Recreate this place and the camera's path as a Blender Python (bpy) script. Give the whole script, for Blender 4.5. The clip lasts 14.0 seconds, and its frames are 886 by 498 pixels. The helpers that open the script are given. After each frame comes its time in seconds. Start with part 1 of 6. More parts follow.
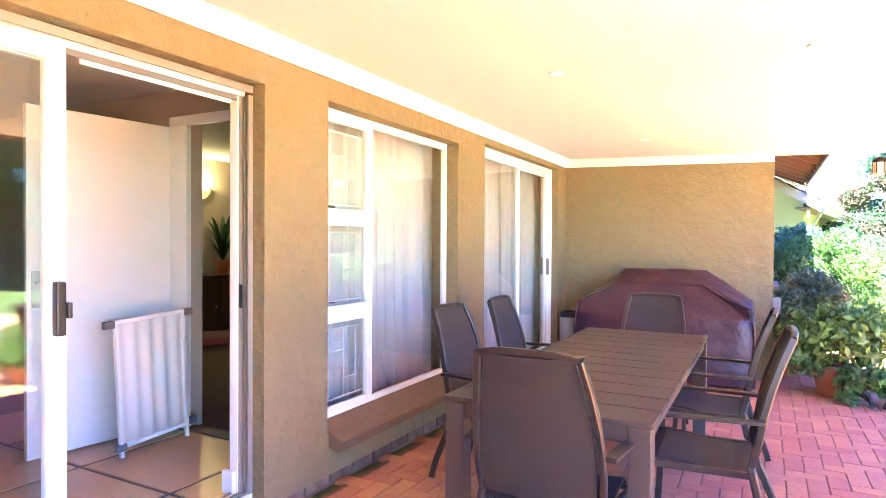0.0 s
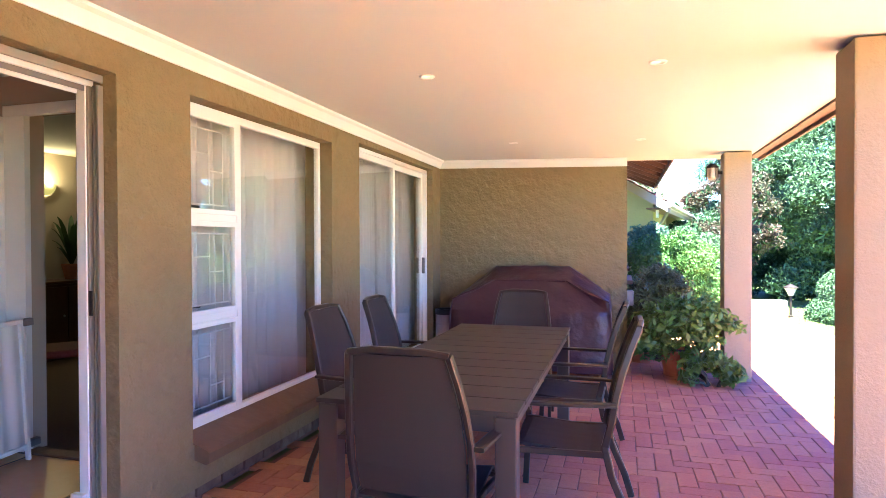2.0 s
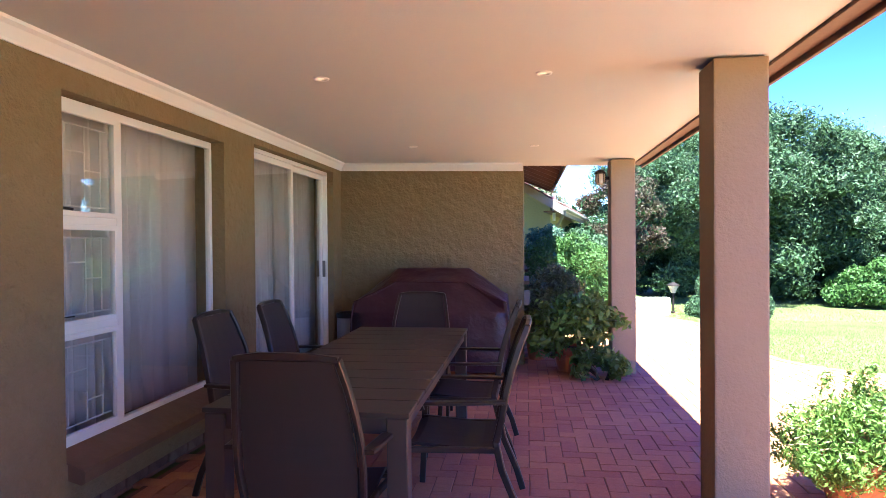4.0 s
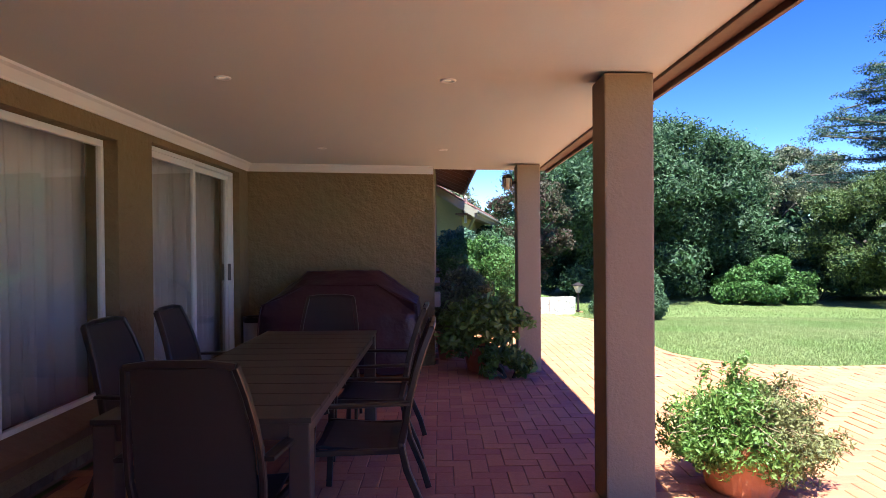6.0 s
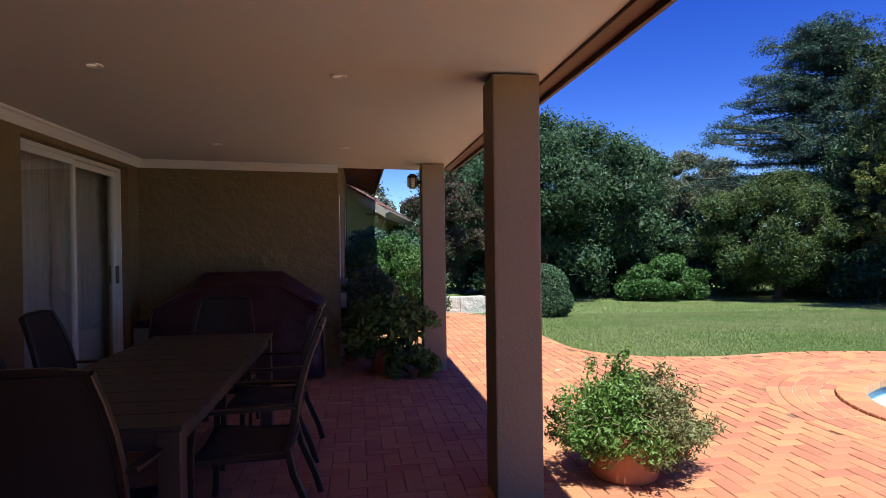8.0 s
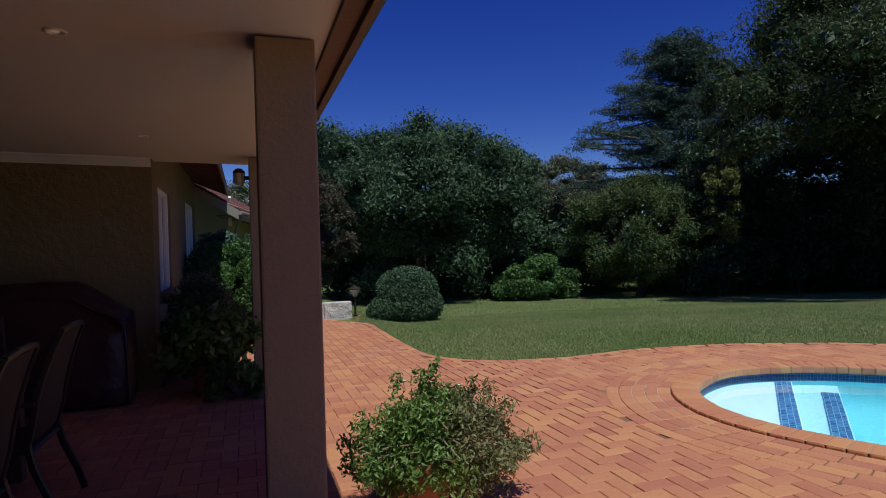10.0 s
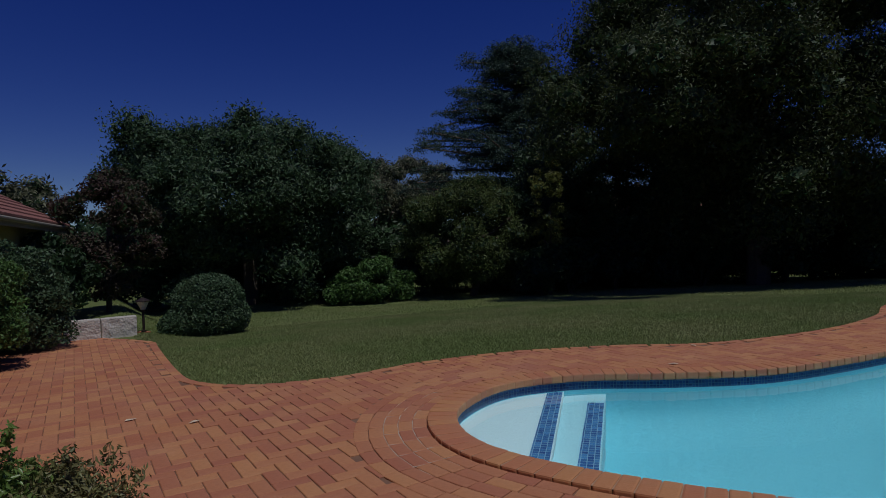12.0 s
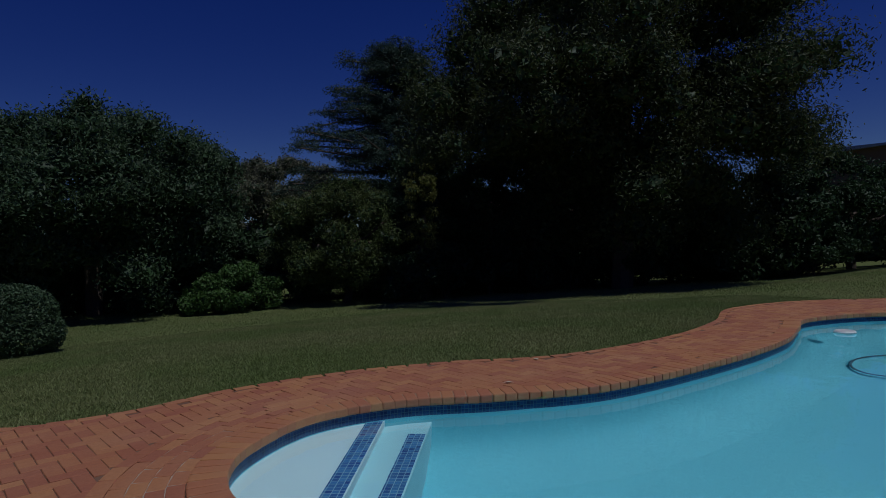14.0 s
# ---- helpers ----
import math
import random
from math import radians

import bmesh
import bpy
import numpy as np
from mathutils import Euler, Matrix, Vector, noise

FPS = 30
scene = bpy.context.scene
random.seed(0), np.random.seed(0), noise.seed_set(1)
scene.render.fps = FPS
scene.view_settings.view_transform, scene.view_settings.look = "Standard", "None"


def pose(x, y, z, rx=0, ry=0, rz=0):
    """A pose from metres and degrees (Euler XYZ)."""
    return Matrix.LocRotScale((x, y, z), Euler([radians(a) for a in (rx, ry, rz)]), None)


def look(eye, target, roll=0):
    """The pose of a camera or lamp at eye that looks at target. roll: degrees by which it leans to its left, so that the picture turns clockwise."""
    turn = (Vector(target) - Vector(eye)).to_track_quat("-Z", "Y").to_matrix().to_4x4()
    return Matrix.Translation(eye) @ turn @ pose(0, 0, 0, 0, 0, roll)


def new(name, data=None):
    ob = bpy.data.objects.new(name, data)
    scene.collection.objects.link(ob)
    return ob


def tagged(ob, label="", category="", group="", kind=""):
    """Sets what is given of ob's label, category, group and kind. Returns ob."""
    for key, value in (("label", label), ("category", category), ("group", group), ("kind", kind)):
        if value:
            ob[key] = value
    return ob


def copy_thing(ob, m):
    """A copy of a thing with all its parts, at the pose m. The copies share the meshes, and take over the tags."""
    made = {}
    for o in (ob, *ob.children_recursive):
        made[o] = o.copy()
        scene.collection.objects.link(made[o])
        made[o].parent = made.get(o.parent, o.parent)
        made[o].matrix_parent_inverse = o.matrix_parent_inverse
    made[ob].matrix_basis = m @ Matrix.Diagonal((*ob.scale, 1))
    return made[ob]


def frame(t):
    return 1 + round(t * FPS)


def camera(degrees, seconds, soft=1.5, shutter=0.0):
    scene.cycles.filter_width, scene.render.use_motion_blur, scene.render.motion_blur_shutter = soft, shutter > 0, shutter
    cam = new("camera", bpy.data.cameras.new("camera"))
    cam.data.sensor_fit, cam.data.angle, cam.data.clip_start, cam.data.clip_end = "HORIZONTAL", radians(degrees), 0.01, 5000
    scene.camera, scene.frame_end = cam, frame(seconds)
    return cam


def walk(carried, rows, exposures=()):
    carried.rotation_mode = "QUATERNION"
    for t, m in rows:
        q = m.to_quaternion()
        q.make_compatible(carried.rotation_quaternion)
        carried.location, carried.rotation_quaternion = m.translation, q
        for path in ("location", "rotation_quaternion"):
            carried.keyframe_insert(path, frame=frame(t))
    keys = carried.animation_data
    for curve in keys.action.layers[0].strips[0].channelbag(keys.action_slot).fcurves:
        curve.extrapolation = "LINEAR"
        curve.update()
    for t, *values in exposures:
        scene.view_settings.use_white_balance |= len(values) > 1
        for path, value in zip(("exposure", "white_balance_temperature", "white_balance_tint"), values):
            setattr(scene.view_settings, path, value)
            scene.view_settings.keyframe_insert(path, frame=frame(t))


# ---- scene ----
# ---- camera ----
cam = camera(72.5, 14.0, soft=0.9)
PATH = [
    (0, (0.106, 2.736, 1.445), (-0.835, 4.501, 1.422), 0.3),
    (0.5, (0.116, 2.729, 1.448), (-0.724, 4.544, 1.421), 0.2),
    (1, (0.131, 2.736, 1.438), (-0.612, 4.593, 1.414), 0.1),
    (1.5, (0.132, 2.73, 1.44), (-0.52, 4.62, 1.416), -0.1),
    (2, (0.146, 2.725, 1.447), (-0.426, 4.641, 1.423), -0.2),
    (2.5, (0.164, 2.729, 1.447), (-0.332, 4.666, 1.424), -0.2),
    (3, (0.185, 2.727, 1.447), (-0.235, 4.682, 1.426), -0.3),
    (5.5, (0.262, 2.675, 1.462), (0.201, 4.674, 1.445), -0.5),
    (6, (0.277, 2.668, 1.462), (0.284, 4.668, 1.446), -0.5),
    (6.5, (0.289, 2.663, 1.461), (0.362, 4.662, 1.446), -0.6),
    (7, (0.303, 2.663, 1.458), (0.441, 4.658, 1.444), -0.6),
    (7.2, (0.307, 2.664, 1.459), (0.474, 4.657, 1.444), -0.6),
    (9.3, (0.827, 2.901, 1.419), (1.319, 4.84, 1.406), -1.3),
    (9.5, (0.892, 2.97, 1.422), (1.426, 4.897, 1.409), -1.4),
    (10, (1.117, 3.111, 1.414), (1.743, 5.01, 1.401), -1.6),
    (10.5, (1.392, 3.206, 1.419), (2.107, 5.074, 1.402), -1.7),
    (11, (1.73, 3.302, 1.407), (2.55, 5.126, 1.389), -1.9),
    (11.5, (2.029, 3.353, 1.445), (2.974, 5.116, 1.421), -2.1),
    (12, (2.356, 3.386, 1.453), (3.4, 5.091, 1.426), -2.1),
    (12.5, (2.687, 3.44, 1.448), (3.817, 5.089, 1.419), -2.3),
    (13, (2.97, 3.511, 1.446), (4.182, 5.102, 1.415), -2.3),
    (13.5, (3.216, 3.53, 1.466), (4.489, 5.073, 1.435), -2.2),
    (14, (3.399, 3.563, 1.479), (4.728, 5.058, 1.45), -1.9),
]
walk(cam, [(t, look(eye, target, roll)) for t, eye, target, roll in PATH],
     exposures=[(0.0, 5.5, 6200, -19), (1.0, 5.05, 6100, -17), (2.0, 4.38, 5850, -16), (3.0, 3.82, 5600, -14), (5.5, 2.35, 5750, -9), (6.5, 1.85, 5800, -8), (7.2, 1.45, 5850, -7), (9.3, 0.08, 5750, -3),
                (10.2, -0.48, 5850, 2), (11.0, -1.0, 5980, 7), (12.5, -1.7, 5850, 7), (14.0, -1.93, 5700, 7)])

# ---- light ----
SUN_TO = Vector((0.05, -0.42, 1.0)).normalized()
world = bpy.data.worlds.new("sky")
scene.world = world
world.use_nodes = True
wn = world.node_tree
sky = wn.nodes.new("ShaderNodeTexSky")
sky.sky_type, sky.sun_disc = "NISHITA", False
sky.sun_elevation = math.asin(SUN_TO.z)
sky.sun_rotation = math.atan2(SUN_TO.x, SUN_TO.y)
sky.altitude, sky.air_density, sky.dust_density, sky.ozone_density = 1700, 1.0, 0.1, 4.0
deep = wn.nodes.new("ShaderNodeHueSaturation")
deep.inputs["Hue"].default_value = 0.535
deep.inputs["Saturation"].default_value = 1.32
deep.inputs["Value"].default_value = 0.95
wn.links.new(sky.outputs[0], deep.inputs["Color"])
wn.links.new(deep.outputs[0], wn.nodes["Background"].inputs[0])
wn.nodes["Background"].inputs[1].default_value = 0.098
sun_data = bpy.data.lights.new("sun", "SUN")
sun_data.energy, sun_data.angle, sun_data.color = 5.0, radians(0.53), (1.0, 0.95, 0.88)
sun = new("sun", sun_data)
sun.matrix_world = look(SUN_TO * 60, (0, 0, 0))


# ---- materials ----
def mat(name, base, rough=0.6, metal=0.0, spots=(), bump=(), spec=0.5, random_tone=0.0, island=False, trans=0.0, coat=0.0):
    """spots: (scale, amount, colour) mixed in by noise; bump: (scale, distance); random_tone: change of value from piece to piece."""
    m = bpy.data.materials.new(name)
    m.use_nodes = True
    nt = m.node_tree
    p = nt.nodes["Principled BSDF"]
    p.inputs["Roughness"].default_value, p.inputs["Metallic"].default_value = rough, metal
    p.inputs["Specular IOR Level"].default_value = spec
    p.inputs["Coat Weight"].default_value = coat
    co = nt.nodes.new("ShaderNodeTexCoord").outputs["Object"]
    col = nt.nodes.new("ShaderNodeRGB")
    col.outputs[0].default_value = (*base, 1)
    out = col.outputs[0]
    for k, (scale, amount, colour) in enumerate(spots):
        n = nt.nodes.new("ShaderNodeTexNoise")
        n.inputs["Scale"].default_value, n.inputs["Detail"].default_value, n.inputs["Roughness"].default_value = scale, 5, 0.6
        nt.links.new(co, n.inputs["Vector"])
        r = nt.nodes.new("ShaderNodeMapRange")
        r.inputs["From Min"].default_value, r.inputs["From Max"].default_value = 0.38, 0.68
        r.inputs["To Max"].default_value = amount
        nt.links.new(n.outputs["Fac"], r.inputs["Value"])
        mix = nt.nodes.new("ShaderNodeMix")
        mix.data_type = "RGBA"
        nt.links.new(r.outputs[0], mix.inputs["Factor"])
        nt.links.new(out, mix.inputs["A"])
        mix.inputs["B"].default_value = (*colour, 1)
        out = mix.outputs["Result"]
    if random_tone:
        src = nt.nodes.new("ShaderNodeNewGeometry").outputs["Random Per Island"] if island else nt.nodes.new("ShaderNodeObjectInfo").outputs["Random"]
        r = nt.nodes.new("ShaderNodeMapRange")
        r.inputs["To Min"].default_value, r.inputs["To Max"].default_value = 1 - random_tone, 1 + random_tone
        nt.links.new(src, r.inputs["Value"])
        hs = nt.nodes.new("ShaderNodeHueSaturation")
        nt.links.new(r.outputs[0], hs.inputs["Value"])
        nt.links.new(out, hs.inputs["Color"])
        r2 = nt.nodes.new("ShaderNodeMapRange")
        r2.inputs["To Min"].default_value, r2.inputs["To Max"].default_value = 0.49, 0.51
        nt.links.new(src, r2.inputs["Value"])
        nt.links.new(r2.outputs[0], hs.inputs["Hue"])
        out = hs.outputs[0]
    nt.links.new(out, p.inputs["Base Color"])
    last = None
    for scale, dist in bump:
        n = nt.nodes.new("ShaderNodeTexNoise")
        n.inputs["Scale"].default_value, n.inputs["Detail"].default_value = scale, 4
        nt.links.new(co, n.inputs["Vector"])
        b = nt.nodes.new("ShaderNodeBump")
        b.inputs["Distance"].default_value = dist
        nt.links.new(n.outputs["Fac"], b.inputs["Height"])
        if last:
            nt.links.new(last, b.inputs["Normal"])
        last = b.outputs[0]
    if last:
        nt.links.new(last, p.inputs["Normal"])
    if trans:
        t = nt.nodes.new("ShaderNodeBsdfTranslucent")
        nt.links.new(out, t.inputs["Color"])
        mx = nt.nodes.new("ShaderNodeMixShader")
        mx.inputs[0].default_value = trans
        nt.links.new(p.outputs[0], mx.inputs[1])
        nt.links.new(t.outputs[0], mx.inputs[2])
        nt.links.new(mx.outputs[0], nt.nodes["Material Output"].inputs["Surface"])
    return m


def glass_mat(name, tint=(1, 1, 1), ior=1.45, rough=0.0, ripple=0.0):
    m = bpy.data.materials.new(name)
    m.use_nodes = True
    nt = m.node_tree
    p = nt.nodes["Principled BSDF"]
    p.inputs["Base Color"].default_value = (*tint, 1)
    p.inputs["Roughness"].default_value, p.inputs["IOR"].default_value = rough, ior
    p.inputs["Transmission Weight"].default_value = 1.0
    if ripple:
        co = nt.nodes.new("ShaderNodeTexCoord").outputs["Object"]
        n = nt.nodes.new("ShaderNodeTexNoise")
        n.inputs["Scale"].default_value, n.inputs["Detail"].default_value = 2.2, 3
        nt.links.new(co, n.inputs["Vector"])
        b = nt.nodes.new("ShaderNodeBump")
        b.inputs["Distance"].default_value = ripple
        nt.links.new(n.outputs["Fac"], b.inputs["Height"])
        nt.links.new(b.outputs[0], p.inputs["Normal"])
    return m


def mosaic_mat(name, a, b, grout, size):
    m = bpy.data.materials.new(name)
    m.use_nodes = True
    nt = m.node_tree
    p = nt.nodes["Principled BSDF"]
    co = nt.nodes.new("ShaderNodeUVMap")
    t = nt.nodes.new("ShaderNodeTexBrick")
    t.offset = 0.0
    t.inputs["Color1"].default_value, t.inputs["Color2"].default_value, t.inputs["Mortar"].default_value = (*a, 1), (*b, 1), (*grout, 1)
    t.inputs["Scale"].default_value = 1.0
    t.inputs["Mortar Size"].default_value = size * 0.06
    t.inputs["Brick Width"].default_value = t.inputs["Row Height"].default_value = size
    nt.links.new(co.outputs[0], t.inputs["Vector"])
    nt.links.new(t.outputs["Color"], p.inputs["Base Color"])
    p.inputs["Roughness"].default_value = 0.4
    p.inputs["Specular IOR Level"].default_value = 0.3
    return m


TAN = mat("tan_plaster", (0.226, 0.174, 0.094), 0.85, spots=[(1.2, 0.35, (0.19, 0.145, 0.076)), (14, 0.25, (0.265, 0.203, 0.115))], bump=[(5, 0.03), (17, 0.025), (60, 0.006)], spec=0.2)
PINK = mat("beige_plaster", (0.30, 0.235, 0.155), 0.8, spots=[(1.5, 0.3, (0.265, 0.205, 0.135)), (30, 0.2, (0.335, 0.265, 0.18))], bump=[(40, 0.004), (120, 0.002)], spec=0.2)
CEIL = mat("ceiling_board", (0.62, 0.62, 0.58), 0.8, spots=[(0.7, 0.25, (0.59, 0.575, 0.52))], bump=[(60, 0.001)], spec=0.2)
WHITE = mat("white_paint", (0.80, 0.79, 0.76), 0.35, spots=[(3, 0.3, (0.74, 0.72, 0.68))], bump=[(40, 0.0006)])
CORNICE = mat("cornice_paint", (0.79, 0.78, 0.75), 0.6, spots=[(2, 0.3, (0.74, 0.72, 0.68))])
BROWN = mat("brown_board", (0.13, 0.060, 0.035), 0.55, spots=[(6, 0.5, (0.09, 0.04, 0.025))], bump=[(25, 0.002)])
GUTTER = mat("dark_gutter_paint", (0.055, 0.042, 0.038), 0.5, spots=[(5, 0.4, (0.08, 0.06, 0.05))])
SILL = mat("brown_sill", (0.13, 0.075, 0.045), 0.6, spots=[(5, 0.4, (0.19, 0.12, 0.08))], bump=[(20, 0.004)])
PLINTH = mat("dark_plinth_brick", (0.10, 0.06, 0.04), 0.8, spots=[(9, 0.6, (0.25, 0.18, 0.12))], bump=[(25, 0.01)], random_tone=0.35)
MORTAR = mat("mortar", (0.20, 0.10, 0.06), 0.95, spots=[(1.5, 0.4, (0.32, 0.20, 0.13)), (12, 0.5, (0.13, 0.065, 0.04))], bump=[(60, 0.004)])
PAVER = mat("clay_paver", (0.45, 0.166, 0.070), 0.78, spots=[(0.35, 0.4, (0.37, 0.125, 0.06)), (2.5, 0.35, (0.49, 0.20, 0.09)), (1.1, 0.22, (0.56, 0.33, 0.22)), (28, 0.4, (0.31, 0.11, 0.055)), (110, 0.3, (0.52, 0.24, 0.13))], bump=[(70, 0.003)], random_tone=0.13)
PAVER_J = mat("clay_paver_field", (0.45, 0.166, 0.070), 0.78, spots=[(0.35, 0.4, (0.37, 0.125, 0.06)), (2.5, 0.35, (0.49, 0.20, 0.09)), (1.1, 0.22, (0.56, 0.33, 0.22)), (28, 0.4, (0.31, 0.11, 0.055)), (110, 0.3, (0.52, 0.24, 0.13))], bump=[(70, 0.003)], random_tone=0.13, island=True)
COPING = mat("coping_brick", (0.47, 0.185, 0.078), 0.7, spots=[(5, 0.4, (0.40, 0.145, 0.06)), (30, 0.3, (0.52, 0.23, 0.11)), (1.2, 0.4, (0.52, 0.27, 0.15))], bump=[(50, 0.003)], random_tone=0.08)
GRASS = mat("lawn_soil", (0.13, 0.16, 0.055), 0.9, spots=[(0.5, 0.7, (0.21, 0.20, 0.085)), (4, 0.5, (0.10, 0.135, 0.04)), (40, 0.5, (0.15, 0.18, 0.06))], bump=[(60, 0.02)], spec=0.1)
BLADE = mat("grass_blade", (0.212, 0.27, 0.088), 0.6, spots=[(0.35, 0.75, (0.37, 0.35, 0.17)), (2.0, 0.4, (0.17, 0.22, 0.075))], random_tone=0.22, island=True, trans=0.25, spec=0.2)
TABLE = mat("taupe_resin_slat", (0.042, 0.031, 0.025), 0.5, spots=[(4, 0.3, (0.052, 0.039, 0.032))], bump=[(90, 0.0008)], random_tone=0.06)
TFRAME = mat("grey_aluminium", (0.10, 0.082, 0.07), 0.38, 0.5, spots=[(6, 0.3, (0.125, 0.10, 0.088))])
CFRAME = mat("brown_aluminium", (0.045, 0.035, 0.03), 0.33, 0.5, spots=[(8, 0.3, (0.09, 0.072, 0.062))])
SLING = mat("taupe_sling_mesh", (0.030, 0.023, 0.019), 0.7, spots=[(240, 0.5, (0.020, 0.015, 0.013)), (3, 0.2, (0.037, 0.028, 0.023))], bump=[(400, 0.0008)])
COVER = mat("maroon_vinyl", (0.038, 0.012, 0.017), 0.40, spots=[(3, 0.4, (0.075, 0.028, 0.036)), (30, 0.2, (0.05, 0.017, 0.023))], bump=[(4, 0.02), (16, 0.006)], spec=0.4)
STEEL = mat("brushed_steel", (0.42, 0.40, 0.38), 0.35, 0.9, spots=[(20, 0.3, (0.34, 0.32, 0.30))])
BLACK = mat("black_plastic", (0.015, 0.014, 0.014), 0.4)
CURTAIN = mat("grey_curtain", (0.78, 0.75, 0.74), 0.9, spots=[(2.5, 0.3, (0.70, 0.67, 0.66)), (200, 0.2, (0.82, 0.79, 0.78))], trans=0.16, spec=0.1)
GLASS = bpy.data.materials.new("window_glass")
GLASS.use_nodes = True
gn = GLASS.node_tree
gt, gg, gf, gp, gr, gm = (gn.nodes.new("ShaderNode" + k) for k in ("BsdfTransparent", "BsdfGlossy", "LayerWeight", "Math", "MapRange", "MixShader"))
gt.inputs[0].default_value, gg.inputs["Roughness"].default_value, gf.inputs[0].default_value = (0.96, 0.97, 0.96, 1), 0.0, 0.5
gp.operation = "POWER"
gp.inputs[1].default_value = 3.0
gr.inputs["To Min"].default_value, gr.inputs["To Max"].default_value = 0.06, 0.85
for a, b in ((gf.outputs["Facing"], gp.inputs[0]), (gp.outputs[0], gr.inputs["Value"]), (gr.outputs[0], gm.inputs[0]), (gt.outputs[0], gm.inputs[1]), (gg.outputs[0], gm.inputs[2]), (gm.outputs[0], gn.nodes["Material Output"].inputs["Surface"])):
    gn.links.new(a, b)
WATER = glass_mat("pool_water", (0.74, 0.95, 0.98), 1.33, 0.0, 0.004)
POOLPAINT = mat("pool_plaster", (0.19, 0.55, 0.66), 0.8, spots=[(0.5, 0.5, (0.15, 0.48, 0.60)), (1.5, 0.3, (0.16, 0.49, 0.60)), (20, 0.1, (0.24, 0.60, 0.7))])
STEPPAINT = mat("pool_step_plaster", (0.42, 0.68, 0.75), 0.8, spots=[(2.0, 0.3, (0.36, 0.62, 0.70))])
SHELF = mat("pool_shelf_plaster", (0.62, 0.76, 0.80), 0.8, spots=[(2.0, 0.3, (0.55, 0.70, 0.75))])
MOSAIC = mosaic_mat("blue_mosaic", (0.006, 0.025, 0.11), (0.02, 0.07, 0.20), (0.10, 0.15, 0.20), 0.033)
MOSAIC_STEP = mosaic_mat("blue_step_mosaic", (0.012, 0.05, 0.20), (0.07, 0.20, 0.42), (0.25, 0.38, 0.48), 0.05)
TERRA = mat("terracotta", (0.42, 0.155, 0.075), 0.75, spots=[(5, 0.5, (0.34, 0.115, 0.055)), (20, 0.3, (0.50, 0.24, 0.15))], bump=[(40, 0.003)])
BARK = mat("bark", (0.085, 0.062, 0.045), 0.9, spots=[(8, 0.5, (0.13, 0.10, 0.08))], bump=[(20, 0.03)])
HALLTILE = mat("beige_tile", (0.62, 0.37, 0.16), 0.3, spots=[(3, 0.5, (0.54, 0.33, 0.15)), (22, 0.3, (0.68, 0.48, 0.28))], random_tone=0.06)
DARKTILE = mat("dark_tile_strip", (0.06, 0.035, 0.03), 0.35)
ROOMWALL = mat("room_plaster", (0.42, 0.35, 0.28), 0.85, spots=[(1.5, 0.2, (0.38, 0.31, 0.25))])
CARPET = mat("brown_carpet", (0.14, 0.095, 0.07), 0.95, spots=[(60, 0.5, (0.10, 0.07, 0.05))])
WOOD = mat("orange_wood", (0.30, 0.10, 0.035), 0.4, spots=[(12, 0.5, (0.22, 0.07, 0.025))])
DARKWOOD = mat("dark_brown_wood", (0.085, 0.036, 0.018), 0.4, spots=[(14, 0.5, (0.055, 0.022, 0.012))], bump=[(40, 0.001)])
REDSEAT = mat("red_upholstery", (0.16, 0.025, 0.02), 0.8, spots=[(80, 0.3, (0.12, 0.02, 0.015))])
GREENWALL = mat("olive_plaster", (0.33, 0.29, 0.13), 0.85, spots=[(2, 0.3, (0.28, 0.245, 0.105))], bump=[(20, 0.01)])
ROOFTILE = mat("grey_roof_tile", (0.20, 0.165, 0.14), 0.8, spots=[(3, 0.5, (0.14, 0.11, 0.09)), (12, 0.3, (0.26, 0.22, 0.19))], bump=[(8, 0.02)])
REDTILE = mat("red_roof_tile", (0.25, 0.10, 0.08), 0.85, spots=[(3, 0.4, (0.18, 0.07, 0.06)), (14, 0.4, (0.30, 0.16, 0.13))], bump=[(8, 0.02)])
STONE = mat("white_stone_block", (0.52, 0.47, 0.42), 0.9, spots=[(5, 0.5, (0.42, 0.36, 0.31)), (25, 0.4, (0.60, 0.56, 0.51))], bump=[(6, 0.05), (30, 0.02)])
FARWALL = mat("far_wall_paint", (0.5, 0.48, 0.46), 0.8, spots=[(1, 0.3, (0.42, 0.40, 0.38))])
LAMPMETAL = mat("dark_lamp_metal", (0.05, 0.035, 0.028), 0.5, 0.6)
LAMPGLASS = mat("lamp_glass", (0.62, 0.55, 0.42), 0.3)
LINER = mat("white_gate_fabric", (0.74, 0.70, 0.64), 0.7)
JAMB = mat("weathered_aluminium", (0.34, 0.29, 0.24), 0.5, 0.3, spots=[(9, 0.4, (0.26, 0.21, 0.17))])
GROOVE = mat("dark_groove", (0.045, 0.03, 0.024), 0.6)
GREYPL = mat("grey_plastic", (0.16, 0.145, 0.14), 0.5)


def leaf_mat(name, base, second, rough=0.55, trans=0.3, tone=0.32):
    return mat(name, base, rough, spots=[(0.8, 0.7, second)], random_tone=tone, island=True, trans=trans, spec=0.35)


